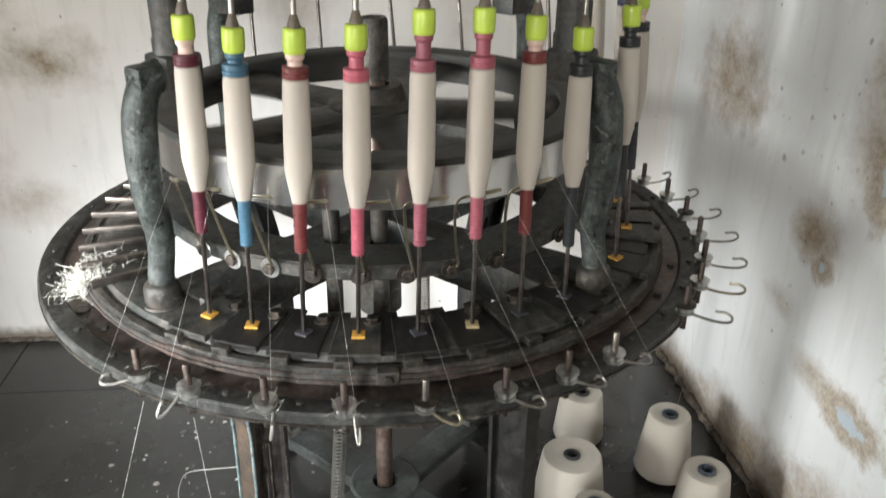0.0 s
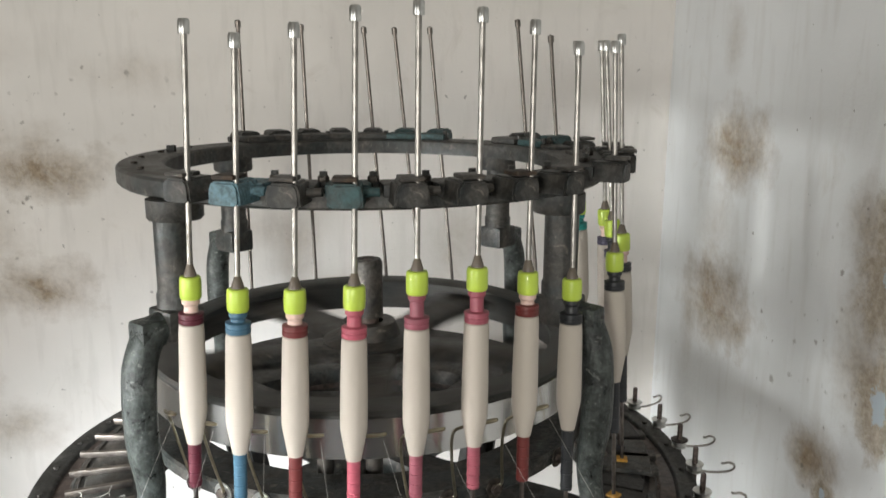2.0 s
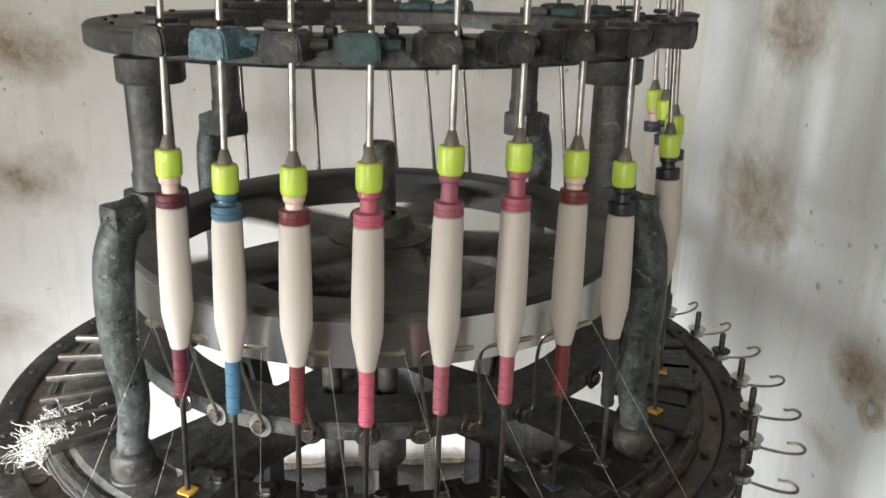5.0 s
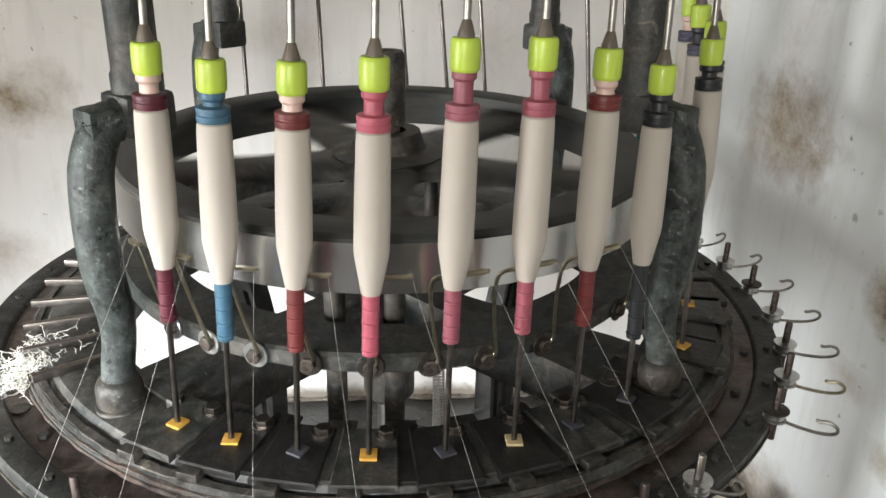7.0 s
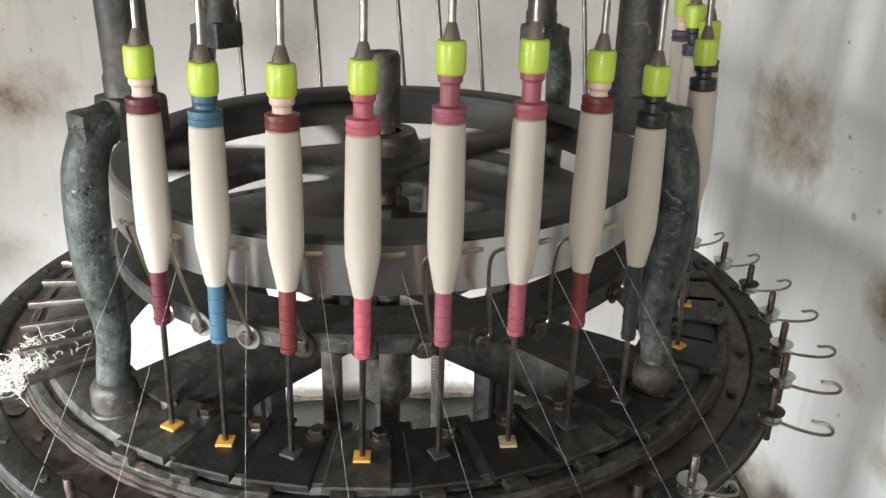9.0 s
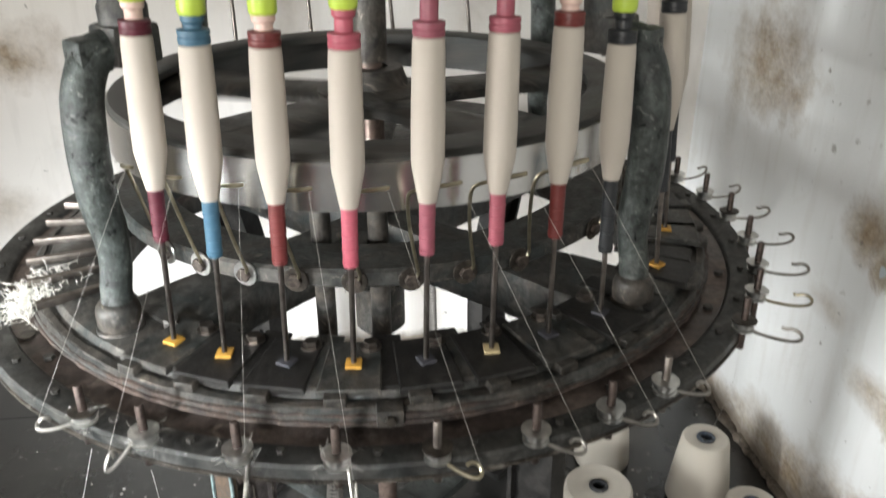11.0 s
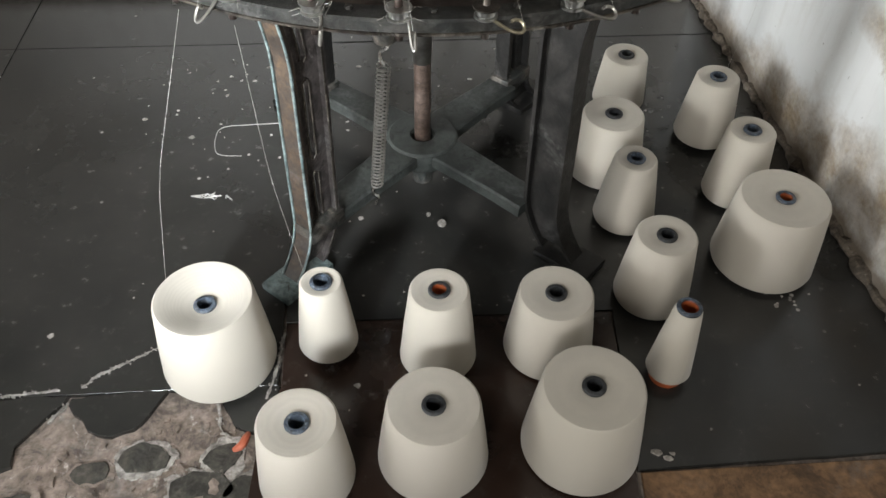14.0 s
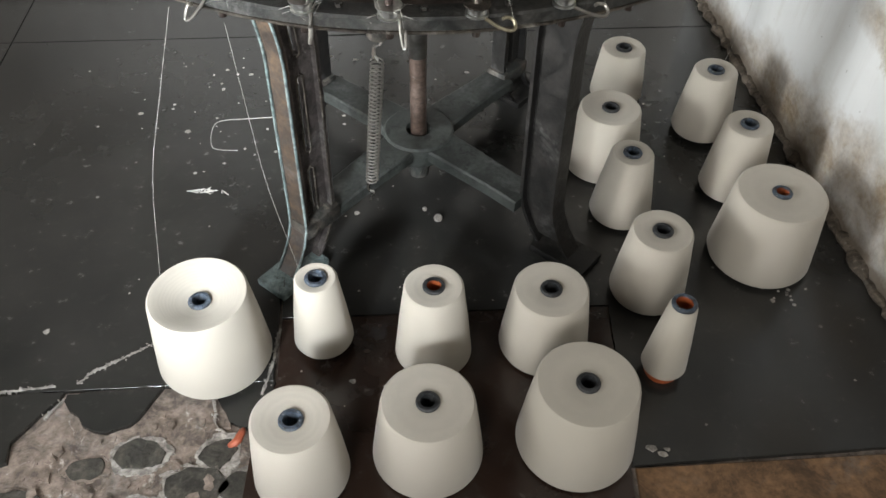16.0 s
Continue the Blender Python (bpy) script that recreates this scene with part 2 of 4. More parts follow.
def plaster(name, colour, smudges, peeled, foot, spots=()):
    """Old limewashed plaster; smudges (low ones on the side wall include painted shade) and peeled patches are (along,
    height, half width, half height).
    """
    m, nt, n, l, b = node_mat(name)
    v = coords(nt)
    broad, mid, fine = noise_node(nt, v, 1.6, 4), noise_node(nt, v, 7, 7, 0.65, 0.8), noise_node(nt, v, 60, 6, 0.7)
    col = mix(nt, ramp(nt, broad, [(0.35, 0.0), (0.65, 1.0)]), tuple(c * 0.86 for c in colour), colour)
    col = mix(nt, ramp(nt, mid, [(0.60, 0.0), (0.82, 0.35)]), col, (0.42, 0.36, 0.28))
    soft = noise_node(nt, v, 9, 6, 0.7)
    for x, z, w, h, dark in smudges:
        k = ramp(nt, blob(nt, v, (x, 0, z), (w, 10, h), soft), [(0.15, dark), (1.15, 0.0)])
        k = calc(nt, "MULTIPLY", k, ramp(nt, mid, [(0.36, 0.45), (0.60, 1.0)]))
        col = mix(nt, k, col, mix(nt, ramp(nt, fine, [(0.38, 0.0), (0.62, 1.0)]), (0.22, 0.158, 0.098), (0.37, 0.295, 0.205)))
    speck = noise_node(nt, v, 42, 3, 0.5)
    col = mix(nt, ramp(nt, speck, [(0.70, 0.0), (0.735, 0.55)]), col, (0.14, 0.12, 0.10))
    vor = nt.nodes.new("ShaderNodeTexVoronoi")
    vor.inputs["Scale"].default_value = 24
    warp = mix(nt, 0.02, v, nt.nodes.new("ShaderNodeTexNoise").outputs["Color"], "ADD")
    l.new(warp, vor.inputs["Vector"])
    dots = ramp(nt, calc(nt, "MULTIPLY_ADD", noise_node(nt, v, 23, 4, 0.7), 1.1, vor.outputs["Distance"]), [(0.58, 0.75), (0.70, 0.0)])
    for x, z, w, h in spots:
        k = calc(nt, "MULTIPLY", dots, ramp(nt, blob(nt, v, (x, 0, z), (w, 10, h), soft), [(0.4, 0.9), (1.0, 0.0)]))
        col = mix(nt, k, col, (0.15, 0.13, 0.105))
    scr = nt.nodes.new("ShaderNodeTexNoise")
    scr.inputs["Scale"].default_value, scr.inputs["Detail"].default_value = 5, 6
    smp = nt.nodes.new("ShaderNodeMapping")
    smp.inputs["Scale"].default_value = (5.5, 1, 0.8)
    l.new(v, smp.inputs[0])
    l.new(smp.outputs[0], scr.inputs["Vector"])
    col = mix(nt, ramp(nt, scr.outputs["Fac"], [(0.52, 0.0), (0.72, 0.22)]), col, (0.45, 0.42, 0.38))
    edge = noise_node(nt, v, 16, 7, 0.75, 0.4)
    hgt = fine
    for x, z, w, h in peeled:
        r = blob(nt, v, (x, 0, z), (w, 10, h), edge)
        col = mix(nt, ramp(nt, r, [(0.55, 0.9), (0.95, 0.0)]), col, mix(nt, ramp(nt, fine, [(0.35, 0.0), (0.65, 1.0)]), (0.27, 0.21, 0.15), (0.50, 0.44, 0.35)))
        col = mix(nt, ramp(nt, r, [(0.20, 0.95), (0.26, 0.0)]), col, (0.46, 0.54, 0.60))
        hgt = calc(nt, "SUBTRACT", hgt, ramp(nt, r, [(0.3, 0.9), (0.8, 0.0)]))
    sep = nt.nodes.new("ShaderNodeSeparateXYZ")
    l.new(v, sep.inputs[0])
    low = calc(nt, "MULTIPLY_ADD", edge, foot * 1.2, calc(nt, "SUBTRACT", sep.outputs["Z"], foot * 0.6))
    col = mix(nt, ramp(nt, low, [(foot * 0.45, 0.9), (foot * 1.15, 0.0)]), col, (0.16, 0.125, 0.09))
    l.new(col, b.inputs["Base Color"])
    b.inputs["Roughness"].default_value = 0.8
    bump(nt, b, hgt, 0.35, 0.004)
    return m


def dark_floor(name, low, high):
    m, nt, n, l, b = node_mat(name)
    v = coords(nt)
    f, g, s = noise_node(nt, v, 3.5, 5), noise_node(nt, v, 26, 6, 0.65), noise_node(nt, v, 38, 2, 0.4)
    col = mix(nt, ramp(nt, f, [(0.35, 0.0), (0.65, 1.0)]), low, high)
    col = mix(nt, ramp(nt, g, [(0.55, 0.0), (0.8, 0.5)]), col, (0.062, 0.060, 0.055))
    vo = nt.nodes.new("ShaderNodeTexVoronoi")
    vo.inputs["Scale"].default_value = 11
    l.new(v, vo.inputs["Vector"])
    dot = calc(nt, "MULTIPLY", ramp(nt, vo.outputs["Distance"], [(0.035, 1.0), (0.06, 0.0)]), ramp(nt, noise_node(nt, v, 4.5, 3), [(0.5, 0.0), (0.6, 1.0)]))
    col = mix(nt, dot, col, (0.42, 0.40, 0.37))
    l.new(col, b.inputs["Base Color"])
    l.new(ramp(nt, g, [(0.3, 0.10), (0.75, 0.32)]), b.inputs["Roughness"])
    bump(nt, b, g, 0.08, 0.001)
    return m


FLOOR = dark_floor("polished_dark_stone", (0.018, 0.018, 0.0172), (0.030, 0.029, 0.027))
FLOOR_BROWN = dark_floor("polished_brown_stone", (0.019, 0.0112, 0.0085), (0.035, 0.0205, 0.015))
CONCRETE = worn("broken_concrete", (0.24, 0.19, 0.157), (0.39, 0.318, 0.268), (0.56, 0.50, 0.45), 13, (0.8, 0.95), 0, 0.9, 0.6, 60)
STONE = worn("grey_patch_stone", (0.066, 0.062, 0.052), (0.10, 0.090, 0.074), (0.17, 0.15, 0.125), 14, (0.8, 0.95), 0, 0.8)
# black iron for the seats; on three legs its darkness stands in for shade
BLACK_SHADED_IRON = worn("black_shaded_iron", (0.012, 0.012, 0.0115), (0.026, 0.023, 0.021), (0.075, 0.066, 0.058), 19, (0.34, 0.6), 0.2, 0.6, 0.64, 110)
RIDGE = worn("crumbled_brown_plaster", (0.10, 0.078, 0.058), (0.24, 0.20, 0.16), (0.40, 0.37, 0.33), 20, (0.85, 0.95), 0, 0.9)
MORTAR = worn("pale_mortar", (0.38, 0.345, 0.31), (0.56, 0.53, 0.49), None, 30, (0.85, 0.95), 0, 0.8)
WOOD = worn("worn_brown_board", (0.21, 0.115, 0.055), (0.30, 0.17, 0.085), (0.14, 0.085, 0.05), 5, (0.45, 0.65), 0, 0.3, 0.66)
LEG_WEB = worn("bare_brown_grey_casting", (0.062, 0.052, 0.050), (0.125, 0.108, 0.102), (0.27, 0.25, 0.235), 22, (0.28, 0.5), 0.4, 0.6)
# plaster of the unseen walls, toned down to cut fill light from the front
UNSEEN_DIM_WALL = plaster("unseen_wall_dark_plaster", (0.40, 0.37, 0.33), [], [], 0.2)
CEIL = plaster("ceiling_plaster", (0.66, 0.64, 0.60), [], [], 0.001)
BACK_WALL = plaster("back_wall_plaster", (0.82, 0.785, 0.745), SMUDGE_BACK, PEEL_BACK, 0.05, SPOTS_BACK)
SIDE_WALL = plaster("side_wall_plaster", (0.80, 0.815, 0.82), SMUDGE_SHADE_SIDE, PEEL_SIDE, 0.06, SPOTS_SIDE)


# ---- mesh helpers ----
def finish(bm, mat, name, smooth=True):
    bmesh.ops.recalc_face_normals(bm, faces=bm.faces)
    me = bpy.data.meshes.new(name)
    bm.to_mesh(me)
    bm.free()
    if mat:
        me.materials.append(mat)
    if smooth:
        me.polygons.foreach_set("use_smooth", [True] * len(me.polygons))
        me.set_sharp_from_angle(angle=radians(38))
    return me


def part(name, bm, material, parent=None, label="", m=None):
    ob = new(name, finish(bm, material, name))
    ob.parent = parent
    if m is not None:
        ob.matrix_basis = m
    return tagged(ob, label) if label else ob


def thing(name, label, category, m=None, group="", kind=""):
    ob = new(name)
    ob.empty_display_size = 0.02
    if m is not None:
        ob.matrix_basis = m
    return tagged(ob, label, category, group, kind)


def lathe(profile, seg=32, bm=None, m=None):
    """Turns (radius, z) points round z; closes at radius 0."""
    bm = bm or bmesh.new()
    rings = []
    for r, z in profile:
        if r < 1e-6:
            rings.append([bm.verts.new((0, 0, z))])
        else:
            rings.append([bm.verts.new((r * math.cos(2 * math.pi * i / seg), r * math.sin(2 * math.pi * i / seg), z)) for i in range(seg)])
    made = [v for r in rings for v in r]
    for a, b in zip(rings, rings[1:]):
        for i in range(seg):
            j = (i + 1) % seg
            if len(a) == 1 and len(b) == 1:
                continue
            if len(a) == 1:
                bm.faces.new((a[0], b[i], b[j]))
            elif len(b) == 1:
                bm.faces.new((a[i], a[j], b[0]))
            else:
                bm.faces.new((a[i], a[j], b[j], b[i]))
    if m is not None:
        bmesh.ops.transform(bm, matrix=m, verts=made)
    return bm


def loop_lathe(profile, seg=64):
    return lathe(profile + profile[:1], seg)


def tube(points, radius, seg=8, bm=None, smooth=0):
    """A round bar along points; radius may be a list."""
    bm = bm or bmesh.new()
    pts = [Vector(p) for p in points]
    for _ in range(smooth):
        out = [pts[0]]
        for a, b in zip(pts, pts[1:]):
            out += [a.lerp(b, 0.25), a.lerp(b, 0.75)]
        pts = out + [pts[-1]]
    n = len(pts)
    rad = radius if isinstance(radius, list) else [radius] * n
    if len(rad) != n:
        rad = [float(q) for q in np.interp(np.linspace(0, 1, n), np.linspace(0, 1, len(rad)), rad)]
    up = Vector((0.31, 0.17, 0.93))
    rings = []
    for i, p in enumerate(pts):
        d = (pts[min(i + 1, n - 1)] - pts[max(i - 1, 0)]).normalized()
        side = d.cross(up)
        if side.length < 0.05:
            side = d.cross(Vector((1, 0, 0)))
        side.normalize()
        other = d.cross(side)
        up = side.cross(d) if side.cross(d).length > 0.1 else up
        rings.append([bm.verts.new(p + rad[i] * (math.cos(t) * side + math.sin(t) * other)) for t in (2 * math.pi * k / seg for k in range(seg))])
    for a, b in zip(rings, rings[1:]):
        for i in range(seg):
            j = (i + 1) % seg
            bm.faces.new((a[i], a[j], b[j], b[i]))
    bm.faces.new(rings[0][::-1]), bm.faces.new(rings[-1])
    return bm


def slab(x0, x1, y0, y1, z0, z1, bevel=0.0, bm=None, m=None, taper=0.0):
    bm = bm or bmesh.new()
    vs = []
    for z, k in ((z0, 0.0), (z1, taper)):
        for x, y in ((x0 + k, y0 + k), (x1 - k, y0 + k), (x1 - k, y1 - k), (x0 + k, y1 - k)):
            vs.append(bm.verts.new((x, y, z)))
    fs = [bm.faces.new([vs[i] for i in q]) for q in ((3, 2, 1, 0), (4, 5, 6, 7), (0, 1, 5, 4), (1, 2, 6, 5), (2, 3, 7, 6), (3, 0, 4, 7))]
    if bevel:
        out = bmesh.ops.bevel(bm, geom=list({e for f in fs for e in f.edges}), offset=bevel, segments=2, profile=0.6, affect="EDGES")
        vs = [v for v in vs if v.is_valid] + out["verts"]
    if m is not None:
        bmesh.ops.transform(bm, matrix=m, verts=list({v for v in vs if v.is_valid}))
    return bm


def prism(outline, z0, z1, bevel=0.0, bm=None):
    bm = bm or bmesh.new()
    lo = [bm.verts.new((x, y, z0)) for x, y in outline]
    hi = [bm.verts.new((x, y, z1)) for x, y in outline]
    n = len(outline)
    top = bm.faces.new(hi)
    bm.faces.new(lo[::-1])
    for i in range(n):
        bm.faces.new((lo[i], lo[(i + 1) % n], hi[(i + 1) % n], hi[i]))
    if bevel:
        bmesh.ops.bevel(bm, geom=list(top.edges), offset=bevel, segments=1, affect="EDGES")
    return bm


def hexnut(r, h, bm=None, m=None):
    return lathe([(0, 0), (r * 0.92, 0), (r, h * 0.12), (r, h * 0.88), (r * 0.88, h), (0, h)], 6, bm, m)


def polar(deg, r, z=0.0):
    a = radians(deg)
    return Vector((r * math.sin(a), -r * math.cos(a), z))


def spot(deg, r, z):
    """A pose on the circle: local x runs round it, local -y points outwards."""
    return Matrix.Translation(polar(deg, r, z)) @ pose(0, 0, 0, 0, 0, deg)


# ---- room ----
def wall(name, a, b, height, mat, label, holes=(), thick=0.2):
    """A wall from a to b in plan with its face on the line; its bulk lies to the right of the way from a to b. Holes: (along0, along1, z0, z1)."""
    a, b = Vector((*a, 0)), Vector((*b, 0))
    d = (b - a).normalized()
    length = (b - a).length
    m = Matrix.Translation(a) @ Matrix.Rotation(math.atan2(d.y, d.x), 4, "Z")
    bm = bmesh.new()
    cuts = sorted({0.0, length, *[h[0] for h in holes], *[h[1] for h in holes]})
    for x0, x1 in zip(cuts, cuts[1:]):
        hole = next((h for h in holes if h[0] <= x0 + 1e-6 and x1 <= h[1] + 1e-6), None)
        spans = [(0, height)] if not hole else [s for s in ((0, hole[2]), (hole[3], height)) if s[1] - s[0] > 1e-6]
        for z0, z1 in spans:
            slab(x0, x1, -thick, 0, z0, z1, bm=bm)
    ob = new(name, finish(bm, mat, name, False))
    ob.matrix_basis = m
    return tagged(ob, label, "wall", kind="structure")


H = 2.9
c2 = CORNER.to_2d()
left_end = c2 - BACK_DIR.to_2d() * 3.1
near_end = c2 - SIDE_DIR.to_2d() * 4.0
far_end = left_end - SIDE_DIR.to_2d() * 4.0
wall("wall_back", c2 + BACK_DIR.to_2d() * 0.2, left_end - BACK_DIR.to_2d() * 0.2, H, BACK_WALL, "stained off-white plaster wall with brown damp smudges")
wall("wall_side", near_end, c2, H, SIDE_WALL, "damp pale plaster wall with peeling paint, brown stains and shade painted along its foot")
# the next two walls stay out of view; their dark plaster limits bounce
wall("wall_window", left_end, far_end, H, UNSEEN_DIM_WALL, "unseen grey-brown plaster wall with an open doorway, kept dark to cut bounce light", [(1.75, 2.65, 0.02, 2.1)])
wall("wall_entrance", far_end - BACK_DIR.to_2d() * 0.2, near_end + BACK_DIR.to_2d() * 0.2, H, UNSEEN_DIM_WALL, "unseen grey-brown plaster wall with a wide open doorway, kept dark to cut bounce light", [(0.90, 2.10, 0.02, 2.1)])
bm = prism([tuple(p) for p in (c2 + Vector((0.3, 0.3)), left_end + Vector((-0.3, 0.3)), far_end + Vector((-0.3, -0.3)), near_end + Vector((0.3, -0.3)))], H, H + 0.15)
tagged(new("ceiling", finish(bm, CEIL, "ceiling", False)), "plain pale plaster ceiling", "ceiling", kind="structure")

bm = bmesh.new()
rnd = random.Random(21)
pts = []
for k in range(90):
    p = c2 - SIDE_DIR.to_2d() * (0.02 + k * 0.02) - BACK_DIR.to_2d() * rnd.uniform(0.0, 0.010)
    pts.append((p.x, p.y, rnd.uniform(0.0, 0.006)))
tube(pts, [rnd.uniform(0.007, 0.020) for _ in pts], 7, bm)
pts = []
for k in range(120):
    p = c2 - BACK_DIR.to_2d() * (0.02 + k * 0.02)
    pts.append((p.x, p.y - rnd.uniform(0.0, 0.006), rnd.uniform(0.0, 0.004)))
tube(pts, [rnd.uniform(0.005, 0.013) for _ in pts], 7, bm)
tagged(new("baseboard", finish(bm, RIDGE, "baseboard")), "crumbly brown plaster ridge along the foot of the walls", "skirting", kind="structure")

# floor: a rough bed with dark stone slabs laid on it, one of them broken away
FL = Matrix.Rotation(math.atan2(BACK_DIR.y, BACK_DIR.x) + radians(1.5), 4, "Z")
bm = slab(-3.6, 2.4, -4.6, 2.4, -0.2, -0.011)
floor = tagged(new("floor", finish(bm, CONCRETE, "floor", False)), "rough brown concrete bed under dark stone slabs", "floor", kind="structure")


def floor_piece(name, outline, z1, mat, parent, bevel=0.002, z0=-0.012):
    return part(name, prism(outline, z0, z1, bevel), mat, parent)


def jagged(points, step=0.03, amount=0.010, seed=3):
    rnd = random.Random(seed)
    out = []
    for a, b in zip(points, points[1:] + points[:1]):
        a, b = Vector(a), Vector(b)
        n = max(1, int((b - a).length / step))
        nrm = Vector((-(b - a).y, (b - a).x)).normalized()
        for i in range(n):
            p = a.lerp(b, i / n) + (nrm * rnd.uniform(-amount, amount) if i else Vector((0, 0)))
            out.append((p.x, p.y))
    return out


G = 0.0015
XS = [-3.0, -2.38, -1.77, -1.16, -0.31, 0.30, 1.3]
YS = [-3.6, -2.6, -1.9, -1.25, -0.598, 0.62, 1.3]
slabs = tagged(new("floor_slab_field"), "polished dark grey stone floor slabs with white specks", "floor", kind="structure")
slabs.matrix_basis = FL
inv = FL.inverted()


def laid(points):
    return [tuple((inv @ Vector((x, y, 0))).to_2d()) for x, y in points]


for i in range(len(XS) - 1):
    for j in range(len(YS) - 1):
        if (i, j) in ((3, 3), (4, 3), (5, 3), (4, 4), (5, 4)):
            continue
        x0, x1, y0, y1 = XS[i] + G, XS[i + 1] - G, YS[j] + G, YS[j + 1] - G
        floor_piece("stone_slab", [(x0, y0), (x1, y0), (x1, y1), (x0, y1)], 0.0, FLOOR, slabs, 0.0007)
# the broken corner: what is left of its slabs, the bare bed, patch stones and pale mortar
left = [(-1.024, -1.25), (-0.93, -1.25), (-0.86, -1.02), (-0.74, -0.86), (-0.69, -0.825), (-0.70, -0.785), (-0.68, -0.75), (-0.645, -0.695), (-0.64, -0.672), (-1.081, -0.732)]
floor_piece("broken_slab", jagged(laid(left), 0.025, 0.006, 4), 0.0, FLOOR, slabs, 0.001)
chip = [(-0.632, -0.678), (-0.632, -0.694), (-0.58, -0.744), (-0.532, -0.756), (-0.494, -0.738), (-0.466, -0.682), (-0.452, -0.648)]
floor_piece("broken_slab", jagged(laid(chip), 0.02, 0.005, 8), 0.0, FLOOR, slabs, 0.001)
notch = [(-0.262, -0.735), (-0.2385, -0.628), (-0.345, -0.640), (-0.345, -0.668), (-0.31, -0.72)]
floor_piece("broken_slab", jagged(laid(notch), 0.02, 0.004, 6), 0.0, FLOOR, slabs, 0.001)
front = [(-0.258, -0.738), (-0.25, -0.95), (-0.24, -1.22), (0.438, -1.15), (0.434, -0.772), (0.426, -0.403), (-0.2535, -0.476), (-0.2355, -0.628)]
floor_piece("brown_slab", jagged(laid(front), 0.05, 0.0012, 5), 0.0, FLOOR_BROWN, slabs, 0.001)
right = [(0.438, -0.772), (0.95, -0.705), (1.25, -0.67), (1.36, -0.46), (1.224, 0.757), (-0.372, 0.577), (-0.2555, -0.472), (0.430, -0.398)]
floor_piece("stone_slab", jagged(laid(right), 0.05, 0.0008, 5), 0.0, FLOOR, slabs, 0.001)
floor_piece("wooden_board", laid([(0.444, -0.774), (0.452, -1.1), (1.3, -1.0), (1.3, -0.677)]), -0.004, WOOD, slabs, 0.002)
rnd = random.Random(11)
for cx, cy, r, flat in ((-0.458, -0.795, 0.052, 0.62), (-0.345, -0.858, 0.060, 0.75), (-0.435, -0.905, 0.045, 0.7), (-0.318, -0.782, 0.033, 0.95), (-0.268, -0.845, 0.034, 1.1), (-0.255, -0.925, 0.036, 1.0), (-0.355, -0.965, 0.052, 0.8), (-0.53, -0.93, 0.052, 0.7), (-0.545, -0.825, 0.040, 0.6), (-0.64, -0.90, 0.046, 0.7)):
    wob = [rnd.uniform(0.78, 1.18) for _ in range(8)]
    lay = [rnd.uniform(0.2, 1.6) for _ in range(8)]
    around = lambda k, extra=0.0: [(cx + (k * r * w + extra * q) * math.cos(a), cy + flat * (k * r * w + extra * q) * math.sin(a)) for w, q, a in zip(wob, lay, np.linspace(0.3, 0.3 + 2 * math.pi, 9)[:-1])]
    key = int(cx * -1000)
    floor_piece("mortar_bed", jagged(laid(around(1.0, 0.014)), 0.005, 0.0040, key), -0.0085 + 0.0004 * (key % 4), MORTAR if cx > -0.5 else CONCRETE, slabs, 0.001)
    floor_piece("patch_stone", jagged(laid(around(0.97)), 0.008, 0.0022, key + 1), -0.0055, STONE, slabs, 0.0015)
bm = bmesh.new()
for path in ([(-0.62, -0.655), (-0.60, -0.625), (-0.55, -0.59), (-0.50, -0.55), (-0.45, -0.535)], [(-0.80, -0.69), (-0.70, -0.67), (-0.66, -0.662)], [(-0.64, -0.69), (-0.66, -0.73)],
             [(-0.255, -0.50), (-0.252, -0.58), (-0.26, -0.66)], [(-0.350, -0.672), (-0.342, -0.70), (-0.335, -0.73), (-0.31, -0.745)], [(-0.41, -0.835), (-0.37, -0.808), (-0.335, -0.815), (-0.30, -0.825)]):
    pts = [Vector(p) for p in path]
    for a, b in zip(pts, pts[1:]):
        side = Vector((-(b - a).y, (b - a).x)).normalized()
        steps = max(2, int((b - a).length / 0.007))
        deep = -0.0075 if (a.y + b.y) / 2 < -0.70 and -0.66 < (a.x + b.x) / 2 < -0.27 else 0.0
        edge_l = [a.lerp(b, k / steps) + side * (rnd.uniform(0.0012, 0.0038) + rnd.gauss(0, 0.0008)) for k in range(steps + 1)]
        edge_r = [a.lerp(b, k / steps) - side * (rnd.uniform(0.0010, 0.0032) + rnd.gauss(0, 0.0008)) for k in range(steps + 1)]
        for k in range(steps):
            prism([tuple(q) for q in (edge_l[k], edge_l[k + 1], edge_r[k + 1], edge_r[k])], deep - 0.003, deep + 0.0007, 0, bm)
        n = int((b - a).length / 0.0028)
        for k in range(n):
            p = a.lerp(b, k / n) + Vector((rnd.gauss(0, 0.003), rnd.gauss(0, 0.003)))
            w = rnd.uniform(0.0007, 0.0022)
            deep = -0.0075 if p.y < -0.70 and p.x > -0.66 and p.x < -0.27 else 0.0
            prism([(p.x + w * rnd.uniform(0.6, 1.5) * math.cos(t), p.y + w * rnd.uniform(0.6, 1.4) * math.sin(t)) for t in (0, 1.3, 2.5, 3.8, 5.0)], deep - 0.003, deep + rnd.uniform(0.0006, 0.002), 0, bm)
crumbs = part("mortar_crumbs", bm, MORTAR, None)
tagged(crumbs, "pale crumbled mortar along the cracks in the floor", "mortar", kind="stuff")
bm = bmesh.new()
